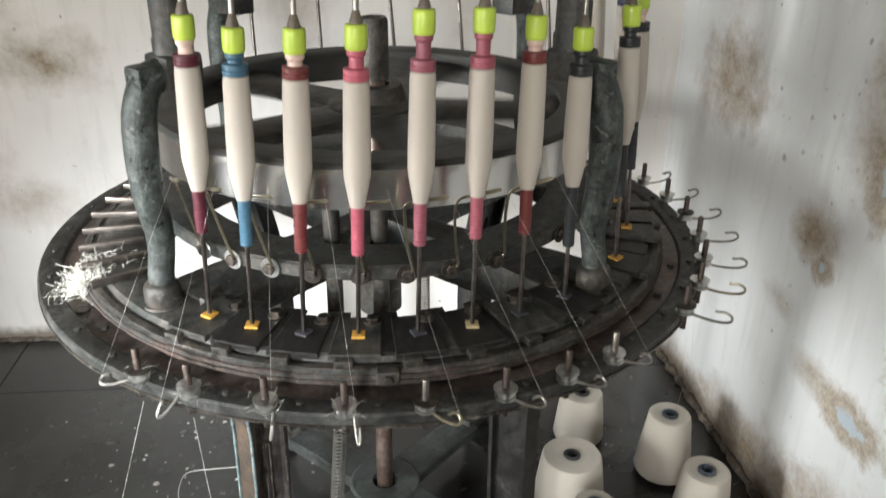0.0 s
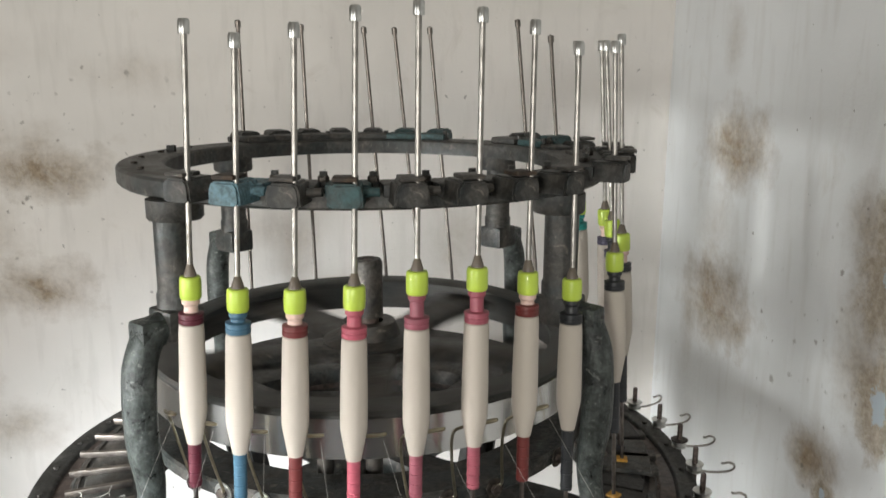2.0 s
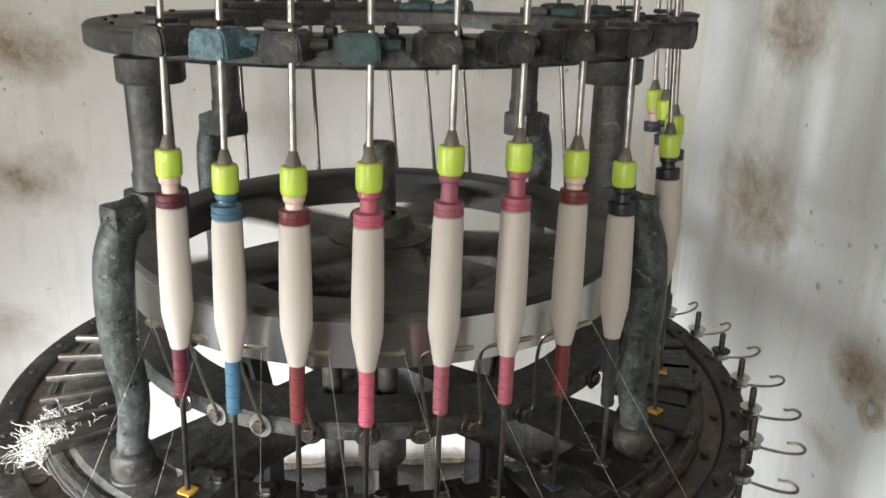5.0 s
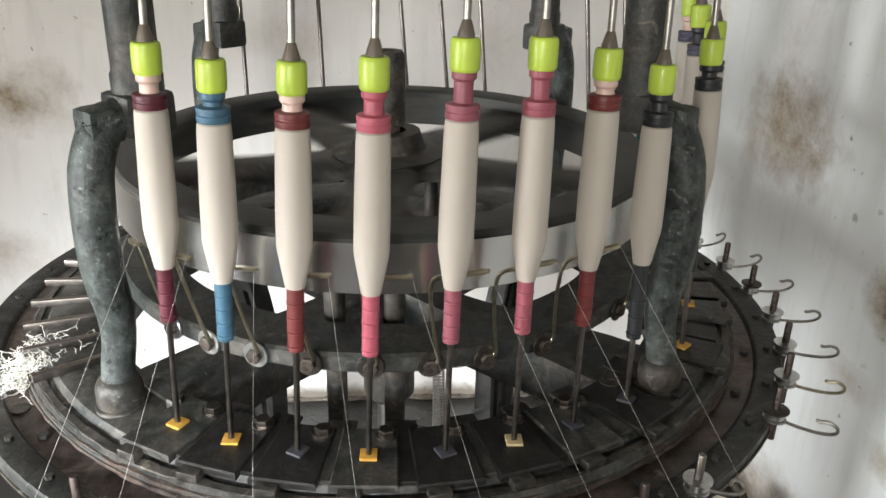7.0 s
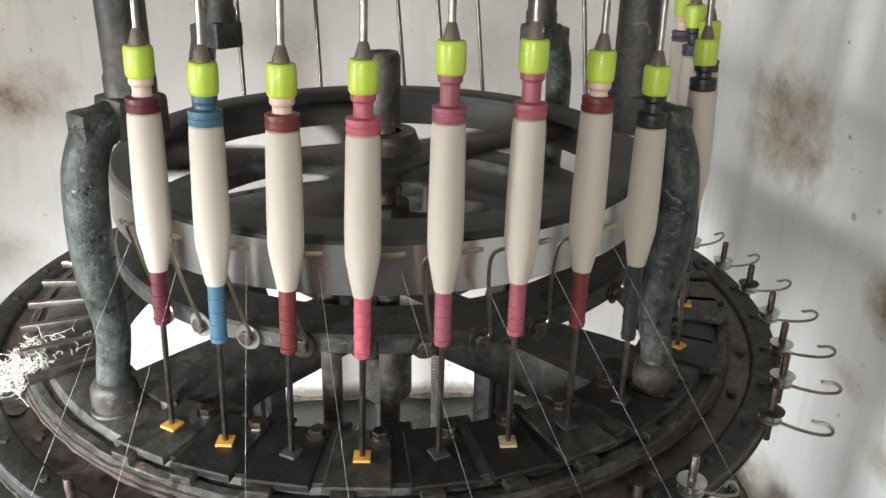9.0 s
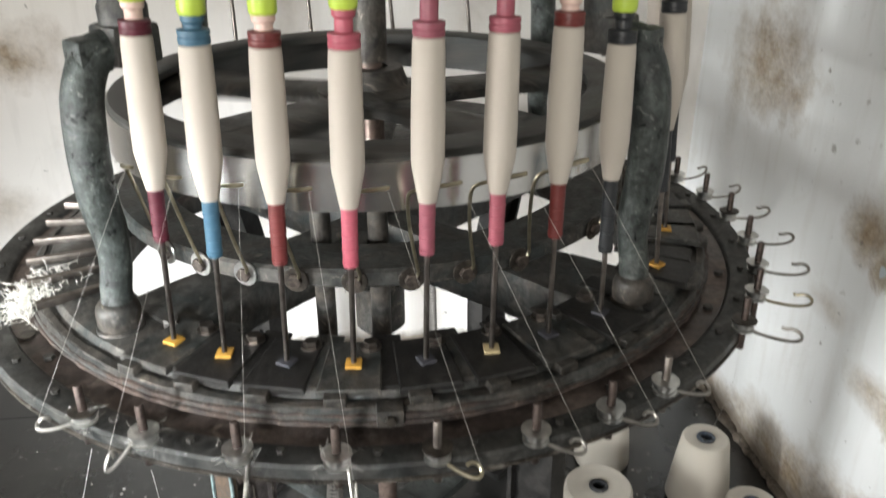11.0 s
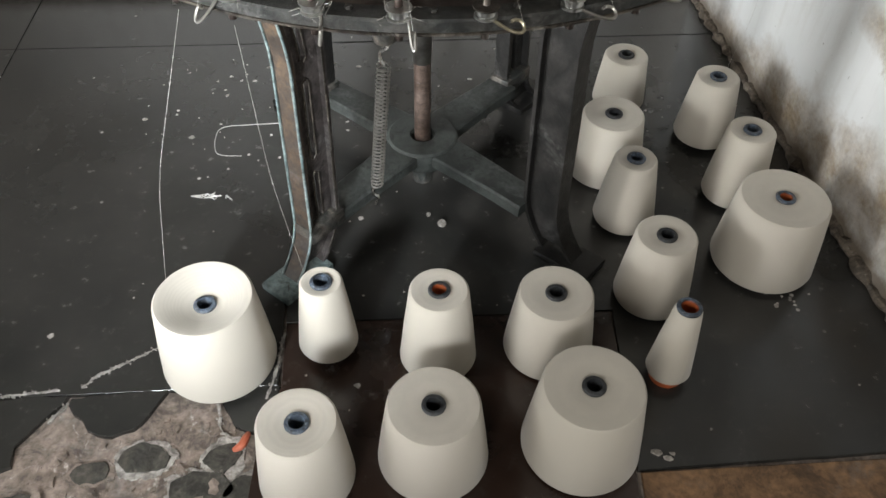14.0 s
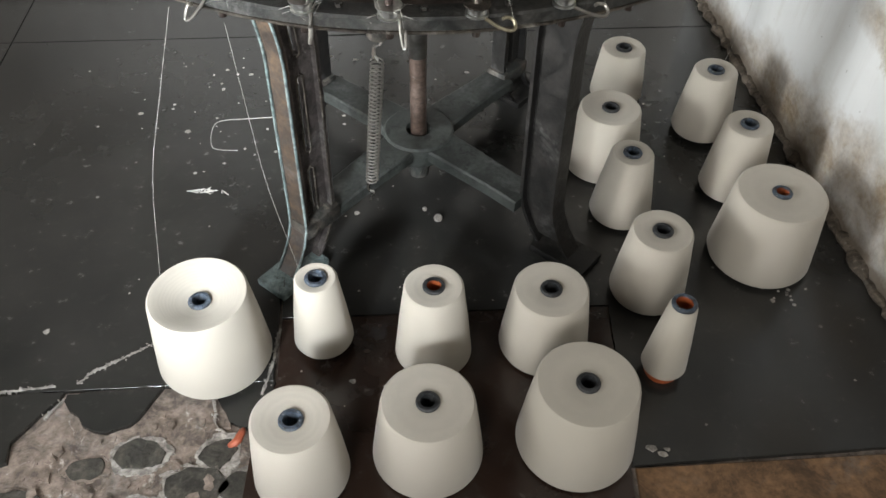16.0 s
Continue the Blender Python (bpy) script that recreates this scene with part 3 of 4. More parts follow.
for k in range(150):
    x, y = rnd.uniform(-1.25, 0.95), rnd.uniform(-0.7, 0.75)
    if rnd.random() < 0.45:
        x, y = rnd.gauss(-0.45, 0.14), rnd.gauss(0.30, 0.22)
    w = rnd.choice((0.0015, 0.002, 0.0025, 0.004, 0.0065))
    prism([(x + w * rnd.uniform(0.6, 1.4) * math.cos(t), y + w * rnd.uniform(0.6, 1.4) * math.sin(t)) for t in (0, 1.1, 2.2, 3.3, 4.3, 5.3)], -0.001, 0.0008, 0, bm)
for k in range(12):
    x, y, w = rnd.gauss(0.825, 0.03), rnd.gauss(-0.365, 0.012), rnd.uniform(0.003, 0.006)
    prism([(x + w * math.cos(t), y + w * rnd.uniform(0.6, 1.2) * math.sin(t)) for t in (0, 1.1, 2.2, 3.3, 4.3, 5.3)], -0.001, 0.001, 0, bm)
rubble = bmesh.new()
for k in range(520):
    x, y = rnd.uniform(-0.86, -0.25), rnd.uniform(-1.15, -0.68)
    if x < -0.66 and y > -0.86 - (x + 0.74) * 1.6 or -0.64 < x < -0.45 and y > -0.76:
        continue
    w = rnd.choice((0.002, 0.003, 0.003, 0.004, 0.006, 0.010))
    prism([(x + w * rnd.uniform(0.5, 1.5) * math.cos(t), y + w * rnd.uniform(0.5, 1.4) * math.sin(t)) for t in (0, 1.0, 2.1, 3.1, 4.2, 5.4)], -0.012, -0.011 + w * rnd.uniform(0.3, 0.8), 0, rubble)
tagged(part("rubble", rubble, CONCRETE, None), "brown crumbs of broken concrete in the floor gap", "rubble", kind="stuff")
specks = part("paint_drops", bm, MORTAR, None)
tagged(specks, "dried white paint drops spattered over the dark floor", "paint drops", kind="stuff")
bm = bmesh.new()
for path in ([(-0.383, 0.192), (-0.474, 0.178), (-0.544, 0.166), (-0.546, 0.121), (-0.537, 0.075), (-0.522, 0.049), (-0.462, 0.051)],):
    tube([(x, y, 0.0012) for x, y in path], 0.0011, 4, bm, smooth=2)
tagged(part("loose_thread", bm, THREAD, None), "loose white yarn ends lying on the floor", "thread", kind="stuff")
bm = bmesh.new()
for k in range(9):
    x, y = -0.505 + rnd.gauss(0, 0.02), -0.103 + rnd.gauss(0, 0.003)
    tube([(x, y, 0.002), (x + rnd.gauss(0, 0.01), y + rnd.gauss(0, 0.006), 0.005), (x + rnd.gauss(0, 0.02), y + rnd.gauss(0, 0.005), 0.002)], 0.0014, 4, bm)
tagged(part("straw_bits", bm, THREAD, None), "small pale straw bits on the floor", "straw", kind="stuff")
part("pebble", lathe([(0, 0), (0.009, 0.001), (0.011, 0.006), (0.008, 0.012), (0, 0.014)], 9), MORTAR, None, "", pose(0.055, -0.165, 0, 0, 0, 20))
tagged(bpy.data.objects["pebble"], "small pale lump of plaster on the floor", "pebble")

part("pebble", lathe([(0, 0), (0.005, 0.001), (0.006, 0.004), (0.004, 0.008), (0, 0.009)], 8), MORTAR, None, "", pose(0.022, -0.135, 0, 0, 0, 50))
tagged(bpy.data.objects["pebble.001"], "tiny pale lump of plaster under the machine", "pebble")
bm = tube([(-0.022, 0.004, 0.006), (-0.008, -0.004, 0.012), (0.006, 0.002, 0.014), (0.018, 0.010, 0.009)], [0.004, 0.008, 0.0075, 0.004], 8, smooth=1)
tagged(part("plastic_scrap", bm, plain("orange_plastic", (0.52, 0.13, 0.065), 0.5, 0, 0.3, 60), None, "", pose(-0.282, -0.757, -0.006, 0, 0, 50)), "crumpled orange plastic scrap in the broken floor", "scrap")
bm = bmesh.new()
for x, y, w in ((0, 0, 0.012), (0.022, -0.006, 0.009), (0.030, 0.006, 0.006)):
    prism([(x + w * rnd.uniform(0.7, 1.3) * math.cos(q), y + 0.6 * w * rnd.uniform(0.7, 1.3) * math.sin(q)) for q in (0, 1, 2, 3, 4, 5.2)], 0.0, 0.003, 0.001, bm)
tagged(part("plaster_flakes", bm, MORTAR, None, "", pose(0.475, -0.735, 0.0002, 0, 0, -15)), "few pale plaster flakes on the brown floor", "plaster", kind="stuff")

# ---- the winding machine ----
machine = thing("winding_machine", "round dark cast-iron yarn winding machine on four legs", "machine")

# table: flat deck, outer rim, worn inner ring
part("deck", loop_lathe([(0.43, 0.785), (0.60, 0.785), (0.60, 0.797), (0.43, 0.797)], 128), DECK, machine, "oily brown-black iron deck")
part("outer_rim", loop_lathe([(0.584, 0.786), (0.625, 0.786), (0.628, 0.789), (0.628, 0.803), (0.625, 0.806), (0.594, 0.806), (0.590, 0.803)], 128), RIM_GREEN, machine)
part("inner_ring", loop_lathe([(0.432, 0.797), (0.548, 0.797), (0.556, 0.806), (0.556, 0.815), (0.548, 0.822), (0.530, 0.823), (0.524, 0.832), (0.512, 0.834), (0.440, 0.834), (0.432, 0.830)], 128), IRON, machine)
for k, (r0, z0, tall) in enumerate(((0.5555, 0.8055, 0.007), (0.5520, 0.8135, 0.006), (0.5440, 0.8200, 0.005))):
    bm, rnd = bmesh.new(), random.Random(60 + k)
    cols = []
    for q in range(240):
        a = 2 * math.pi * q / 240
        w = 0.0035 + 0.0016 * math.sin(7 * a + k) * math.sin(3 * a) + rnd.uniform(-0.0012, 0.0012)
        h = tall + rnd.uniform(-0.0014, 0.0014)
        cols.append([bm.verts.new((r * math.sin(a), -r * math.cos(a), z)) for r, z in ((r0 - 0.006, z0 - 0.001), (r0 + w, z0), (r0 + w * 0.9, z0 + h * 0.7), (r0 - 0.006, z0 + h))])
    for a, b in zip(cols, cols[1:] + cols[:1]):
        for n in range(4):
            bm.faces.new((a[n], a[(n + 1) % 4], b[(n + 1) % 4], b[n]))
    part("worn_edge", bm, EDGE if k < 2 else IRON_WORN, machine, "flaking brown rubbed edge of the ring")
part("under_frame", loop_lathe([(0.436, 0.745), (0.462, 0.745), (0.462, 0.786), (0.436, 0.786)], 96), IRON, machine)
part("rim_edge", loop_lathe([(0.6272, 0.7845), (0.6302, 0.7850), (0.6302, 0.7885), (0.6272, 0.7890)], 128), IRON_RIM, machine, "pale rubbed lower edge of the rim")
for k in range(36):
    part("rim_screw", hexnut(0.0055, 0.005), IRON_WORN, machine, m=spot(-175 + k * 10, 0.606, 0.806))

# bearing spider under the deck
part("bearing_housing", lathe([(0, 0.60), (0.030, 0.60), (0.045, 0.615), (0.045, 0.70), (0.075, 0.72), (0.075, 0.765), (0.046, 0.775), (0.046, 0.822), (0.040, 0.828), (0, 0.828)], 32), IRON_WORN, machine)
for deg in (-38.2, 51.4, 140, 230):
    arm = slab(-0.034, 0.034, -0.42, -0.03, 0.755, 0.778, 0.004)
    prism([(-0.056, -0.455), (0.080, -0.455), (0.072, -0.38), (0.034, -0.16), (0.030, -0.03), (-0.030, -0.03), (-0.034, -0.16), (-0.050, -0.36)], 0.7785, 0.8385 - 0.002, 0.004, arm)
    part("spider_arm", arm, IRON, machine, m=pose(0, 0, 0, 0, 0, deg))

# shaft and floor hub
part("shaft", lathe([(0, 0.02), (0.019, 0.02), (0.019, 1.205), (0.017, 1.21), (0, 1.21)], 24), SHAFT, machine, "brown rusted steel shaft")
part("shaft_sleeve", lathe([(0.0191, 0.335), (0.0204, 0.337), (0.0204, 0.60), (0.0191, 0.60)], 24), ROD, machine, "bright worn steel length of the shaft")
part("shaft_cap", lathe([(0, 1.10), (0.027, 1.10), (0.027, 1.205), (0.023, 1.212), (0.012, 1.212), (0.010, 1.19), (0, 1.19)], 28), IRON_WORN, machine)
part("floor_hub", loop_lathe([(0.026, 0.065), (0.060, 0.065), (0.060, 0.109), (0.083, 0.112), (0.083, 0.132), (0.078, 0.136), (0.030, 0.136), (0.026, 0.130)], 40), ARM_GREEN, machine, "grey-green painted hub")
part("shaft_foot", lathe([(0, 0.0), (0.024, 0.0), (0.024, 0.068), (0, 0.068)], 20), IRON, machine)


def base_arm():
    bm = bmesh.new()
    rows = []
    for t in np.linspace(0, 1, 10):
        r = 0.07 + 0.245 * t
        w = 0.046 - 0.010 * t + 0.012 * max(0, t - 0.7)
        z1 = 0.130 - 0.010 * t ** 1.5
        z0 = z1 - 0.028
        rows.append([bm.verts.new((x, -r, z)) for x, z in ((-w, z0), (w, z0), (w, z1 - 0.004), (w - 0.005, z1), (-w + 0.005, z1), (-w, z1 - 0.004))])
    for a, b in zip(rows, rows[1:]):
        for i in range(6):
            bm.faces.new((a[i], a[(i + 1) % 6], b[(i + 1) % 6], b[i]))
    bm.faces.new(rows[0]), bm.faces.new(rows[-1])
    return bm


for deg in (-38, 52, 142, 232):
    part("base_arm", base_arm(), ARM_GREEN, machine, "grey-green painted base arm", pose(0, 0, 0, 0, 0, deg))


def leg_line(t):
    """Radius and height down a leg, 0 at the deck and 1 at the floor."""
    z = 0.785 * (1 - t)
    r = 0.385 + 0.012 * t + 0.075 * (max(0, 0.34 - t) / 0.34) ** 1.6 + 0.07 * max(0, (t - 0.82) / 0.18) ** 2
    return r, z


def leg_flange(offset, half, thick):
    bm, rows = bmesh.new(), []
    for t in np.linspace(0, 1, 26):
        r, z = leg_line(t)
        r -= offset
        rows.append([bm.verts.new((x, -q, z)) for x, q in ((-half, r), (half, r), (half, r - thick), (-half, r - thick))])
    for a, b in zip(rows, rows[1:]):
        for i in range(4):
            bm.faces.new((a[i], a[(i + 1) % 4], b[(i + 1) % 4], b[i]))
    bm.faces.new(rows[0]), bm.faces.new(rows[-1])
    return bm


def leg_web(open_slots=True):
    """The web between the flanges, with slots through it."""
    bm = bmesh.new()
    zs = np.linspace(0.04, 0.96, 47)
    cols = {}
    for i, t in enumerate(zs):
        r, z = leg_line(t)
        for j, off in enumerate((0.006, 0.036, 0.052, 0.082)):
            cols[i, j] = [bm.verts.new((x, -(r - off), z)) for x in (-0.006, 0.006)]
    slots = [(4, 15), (18, 29), (32, 41)] if open_slots else []
    for i in range(len(zs) - 1):
        for j in range(3):
            if j == 1 and any(a <= i < b for a, b in slots):
                for k in (1, 2):
                    p, q = cols[i, k], cols[i + 1, k]
                    bm.faces.new((p[0], p[1], q[1], q[0]))
                continue
            for s in (0, 1):
                bm.faces.new((cols[i, j][s], cols[i, j + 1][s], cols[i + 1, j + 1][s], cols[i + 1, j][s]))
            if j == 1 and any(i == b for a, b in slots):
                bm.faces.new((*cols[i, 1], *cols[i, 2][::-1]))
            if j == 1 and any(i + 1 == a for a, b in slots):
                bm.faces.new((*cols[i + 1, 1], *cols[i + 1, 2][::-1]))
    return bm


# only the near leg has its own metal tones; the rest are coloured as shaded
for deg in (-35.5, 53, 143, 233):
    at = pose(0, 0, 0, 0, 0, deg)
    leg = part("leg", leg_web(deg != 53), LEG_WEB if deg == -35.5 else BLACK_SHADED_IRON, machine, "dark slotted cast-iron leg", at)
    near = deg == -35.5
    part("outer_flange", leg_flange(0.0, 0.023, 0.008), RUST if near else BLACK_SHADED_IRON, leg, "rusty brown flange" if near else "")
    part("inner_flange", leg_flange(0.080, 0.020, 0.008), LEG_WEB if near else BLACK_SHADED_IRON, leg)
    for side in (-1, 1) if near else ():
        bm, rows = bmesh.new(), []
        for t in np.linspace(0.02, 0.98, 22):
            r, z = leg_line(t)
            rows.append((side * 0.0235, -(r + 0.002), z))
        part("painted_edge", tube(rows, 0.0030, 6, bm), LEG_GREEN, leg, "chipped pale blue-green edge")
    for side in (-1, 1) if near else ():
        rows = []
        for t in np.linspace(0.03, 0.94, 22):
            r, z = leg_line(t)
            rows.append((side * 0.0200, -(r - 0.080), z))
        part("rubbed_edge", tube(rows, 0.0022, 6), IRON_RIM, leg, "bare rubbed edge")
    for a, b in ((4, 15), (18, 29), (32, 41)) if near else ():
        rim = []
        for i, off in [(q, 0.036) for q in range(a, b + 1)] + [(b + 0.5, 0.044)] + [(q, 0.052) for q in range(b, a - 1, -1)] + [(a - 0.5, 0.044), (a, 0.036)]:
            r, z = leg_line(0.04 + 0.92 * i / 46)
            rim.append((0.0068, -(r - off), z))
        part("slot_lip", tube(rim, 0.0020, 6), IRON_RIM, leg, "bare rubbed lip of a slot")
    part("foot", slab(-0.040, 0.040, -0.50, -0.36, 0.0, 0.018, 0.004), LEG_GREEN if near else BLACK_SHADED_IRON, leg, "pale blue-green painted foot" if near else "")
    if deg != 53:
        part("leg_bracket", slab(-0.03, 0.03, -0.40, -0.30, 0.095, 0.135, 0.008), IRON_WORN, leg)

# springs
for base, top, n in (((-0.075, -0.315, 0.20), (-0.040, -0.335, 0.60), 34), ((0.09, 0.20, 0.28), (0.085, 0.20, 0.66), 38)):
    a, b = Vector(base), Vector(top)
    d = (b - a).normalized()
    u = d.cross(Vector((0, 1, 0))).normalized()
    w = d.cross(u)
    s0, s1 = a.lerp(b, 0.14), a.lerp(b, 0.86)
    pts = [s0.lerp(s1, i / (n * 8)) + 0.0115 * (math.cos(i * math.pi / 4) * u + math.sin(i * math.pi / 4) * w) for i in range(n * 8 + 1)]
    sp = part("spring", tube(pts, 0.0017, 6), SPRING, machine, "steel coil spring")
    part("hook", tube([s1, s1 + d * 0.012 + u * 0.008, s1 + d * 0.03 + u * 0.006, s1 + d * 0.035 - u * 0.006, b], 0.0038, 6, smooth=1), STEEL, sp)
    part("hook", tube([s0, s0 - d * 0.012 + u * 0.008, s0 - d * 0.028 + u * 0.006, s0 - d * 0.034 - u * 0.006, a], 0.0038, 6, smooth=1), STEEL, sp)
part("spring_lug", lathe([(0, 0), (0.018, 0), (0.02, 0.01), (0.02, 0.12), (0, 0.12)], 16), IRON_WORN, machine, m=pose(-0.040, -0.345, 0.60))

# pillars that carry the top ring
for deg in (-38.2, 51.4, 140, 230):
    at = pose(0, 0, 0, 0, 0, deg)
    lower = part("pillar_pipe", tube([(0, -0.492, 0.83), (0, -0.490, 0.88), (0, -0.481, 0.925), (0, -0.481, 0.965), (0, -0.489, 1.01), (0, -0.490, 1.07), (0, -0.486, 1.13), (0, -0.479, 1.155), (0, -0.468, 1.178), (0, -0.455, 1.188), (0, -0.415, 1.190)], [0.021, 0.020, 0.020, 0.022, 0.024, 0.025, 0.025, 0.024, 0.024, 0.024, 0.022], 18, smooth=1), PIPE, machine, "bent grey-green pillar with chipped paint", at)
    part("elbow_boss", slab(-0.021, 0.021, -0.488, -0.446, 1.164, 1.206, 0.010), PIPE, lower)
    part("base_collar", lathe([(0, 0.828), (0.0315, 0.828), (0.0320, 0.831), (0.0305, 0.836), (0.0275, 0.838), (0.0285, 0.841), (0.0285, 0.860), (0.0270, 0.866), (0.0240, 0.871), (0.019, 0.874)], 28), IRON_WORN, lower, m=pose(0, -0.491, 0))
    part("pillar_upper", lathe([(0, 1.175), (0.028, 1.175), (0.029, 1.235), (0.0265, 1.24), (0.0265, 1.345), (0, 1.345)], 24), IRON, machine, m=at @ pose(0, -0.415, 0))
    part("pillar_flange", lathe([(0, 1.346), (0.038, 1.346), (0.041, 1.350), (0.041, 1.3765), (0, 1.3765)], 28), IRON, machine, m=at @ pose(0, -0.408, 0))
    part("pillar_clamp", slab(-0.029, 0.029, -0.448, -0.386, 1.168, 1.216, 0.008), IRON, machine, m=at)

# top ring with its rod guide blocks
ring = part("top_ring", loop_lathe([(0.352, 1.376), (0.426, 1.376), (0.430, 1.380), (0.430, 1.402), (0.426, 1.406), (0.356, 1.406), (0.352, 1.402)], 96), IRON, machine, "dark iron top ring")


def guide_block(w, d, h):
    bm = bmesh.new()
    face = [(-w * 0.62, -0.006), (-w * 0.40, -0.001), (w * 0.40, -0.001), (w * 0.62, -0.006), (w * 0.58, h * 0.70), (w * 0.44, h), (-w * 0.44, h), (-w * 0.58, h * 0.70)]
    rows = [[bm.verts.new((x, y, z)) for x, z in face] for y in (-d, -d * 0.45, 0.0)]
    for a, b in zip(rows, rows[1:]):
        for i in range(8):
            bm.faces.new((a[i], a[(i + 1) % 8], b[(i + 1) % 8], b[i]))
    bm.faces.new(rows[0]), bm.faces.new(rows[-1])
    bmesh.ops.bevel(bm, geom=list(bm.edges), offset=0.003, segments=2, affect="EDGES")
    slab(-w * 0.80, w * 0.80, -0.010, 0.045, 0.002, h * 0.75, 0.004, bm=bm)
    lathe([(0, 0), (0.006, 0), (0.006, 0.022), (0, 0.022)], 10, bm, pose(w * 0.55, -0.022, h * 0.45, 0, 90, 0))
    return bm


# spindle: angle, neck colour, collar colour, tube colour, cap base, yarn top, yarn foot, tube foot
SPINDLES = [
    (-26.3, "blush", "wine", "wine", 1.257, 1.222, 1.047, 0.982, YELLOW),
    (-17.3, "blue", "blue", "blue", 1.247, 1.217, 1.045, 0.976, YELLOW),
    (-7.7, "blush", "brick", "brick", 1.250, 1.218, 1.049, 0.975, DARK_PAD),
    (1.8, "pink", "pink", "pink", 1.256, 1.217, 1.045, 0.974, YELLOW),
    (12.0, "plum", "plum", "plum", 1.273, 1.227, 1.048, 0.985, DARK_PAD),
    (21.8, "rose", "rose", "rose", 1.272, 1.227, 1.049, 0.986, PALE_PAD),
    (31.5, "blush", "brown", "brown", 1.257, 1.226, 1.047, 0.978, DARK_PAD),
    (42.6, "black", "black", "black", 1.232, 1.196, 1.030, 0.932, DARK_PAD),
    (63.5, "black", "black", "black", 1.240, 1.208, 1.050, 0.960, YELLOW),
    (80.0, "blush", "black", "black", 1.246, 1.208, 1.050, 0.960, YELLOW),
    (96.0, "blush", "navy", "wine", 1.268, 1.230, 1.050, 0.960, YELLOW),
    (112.5, "teal", "teal", "teal", 1.267, 1.234, 1.050, 0.960, YELLOW),
    (86.5, "black", "navy", "black", 1.262, 1.222, 1.050, 0.960, DARK_PAD),
]
R0 = 0.488
LEANS = {7: 1.8, 8: 3.0, 9: 2.8, 10: 3.2, 11: 2.6, 12: 4.0}
ROD_TOP = [1.618, 1.600, 1.612, 1.632, 1.640, 1.633, 1.62, 1.595, 1.602, 1.618, 1.612, 1.615, 1.61]
spindles = []
for i, (deg, neck, collar, tcol, capz, ytop, yfoot, tfoot, pad) in enumerate(SPINDLES):
    Z0 = 0.846
    z = lambda h: h - Z0
    sp = thing("winding_spindle", ("spindle with a %s tube of white yarn and lime cap") % tcol, "spindle", group="winding spindles")
    spindles.append((sp, deg, Matrix.Translation(polar(deg, R0, Z0)) @ pose(0, 0, 0, 0, 0, deg) @ pose(0, 0, 0, -LEANS.get(i, 1.5), 1.3, 0)))
    part("lower_rod", lathe([(0, 0), (0.0034, 0), (0.0034, z(tfoot) + 0.01), (0, z(tfoot) + 0.01)], 12), ROD_DARK, sp)
    tb = part("yarn_tube", lathe([(0.005, z(tfoot)), (0.0088, z(tfoot)), (0.0092, z(yfoot) + 0.002), (0.0098, z(capz) - 0.03), (0.005, z(capz) - 0.03)], 20), TUBES[tcol], sp)
    for k in range(4):
        rz = z(tfoot) + 0.004 + k * (yfoot - tfoot) / 4.4
        part("tube_rib", loop_lathe([(0.0086, rz), (0.0097, rz + 0.001), (0.0097, rz + 0.0022), (0.0086, rz + 0.003)], 18), TUBES[tcol], tb)
    top = z(ytop) if ytop else z(capz) - 0.02
    if ytop:
        part("yarn", lathe([(0.0085, z(yfoot)), (0.0104, z(yfoot)), (0.0122, z(yfoot) + 0.010), (0.0176, z(yfoot) + 0.040), (0.0184, z(yfoot) + 0.047), (0.0185, z(yfoot) + 0.085), (0.0172, top - 0.012), (0.0165, top - 0.002), (0.014, top)], 28), YARN, sp, "wound white yarn")
    part("collar", lathe([(0.010, top), (0.0162, top), (0.0168, top + 0.0015), (0.0168, top + 0.0065), (0.0160, top + 0.0075), (0.0160, top + 0.009), (0.0168, top + 0.010), (0.0168, top + 0.0145), (0.010, top + 0.016)], 24), TUBES[collar], sp)
    ct = z(capz)
    part("neck", lathe([(0.008, top + 0.012), (0.0115, top + 0.013), (0.0095, top + 0.017), (0.0095, ct - 0.010), (0.0122, ct - 0.007), (0.0122, ct - 0.001), (0.008, ct)], 20), TUBES[neck], sp)
    part("cap", lathe([(0.0, ct - 0.001), (0.0125, ct - 0.001), (0.0138, ct + 0.0003), (0.0145, ct + 0.003), (0.0147, ct + 0.015), (0.0145, ct + 0.0265), (0.0140, ct + 0.029), (0.0128, ct + 0.0305), (0.010, ct + 0.031), (0, ct + 0.031)], 28), LIME, sp, "lime-green plastic cap")
    part("tip", lathe([(0.0, ct + 0.029), (0.0088, ct + 0.029), (0.0082, ct + 0.034), (0.0046, ct + 0.046), (0, ct + 0.052)], 16), TIP, sp)
    rt = z(ROD_TOP[i])
    part("upper_rod", lathe([(0, ct + 0.040), (0.0038, ct + 0.040), (0.0040, rt - 0.004), (0, rt - 0.004)], 12), ROD, sp, "worn grey steel rod")
    part("rod_cap", lathe([(0, rt - 0.014), (0.0072, rt - 0.014), (0.0076, rt - 0.012), (0.0076, rt + 0.002), (0.006, rt + 0.005), (0, rt + 0.005)], 14), ZINC, sp)

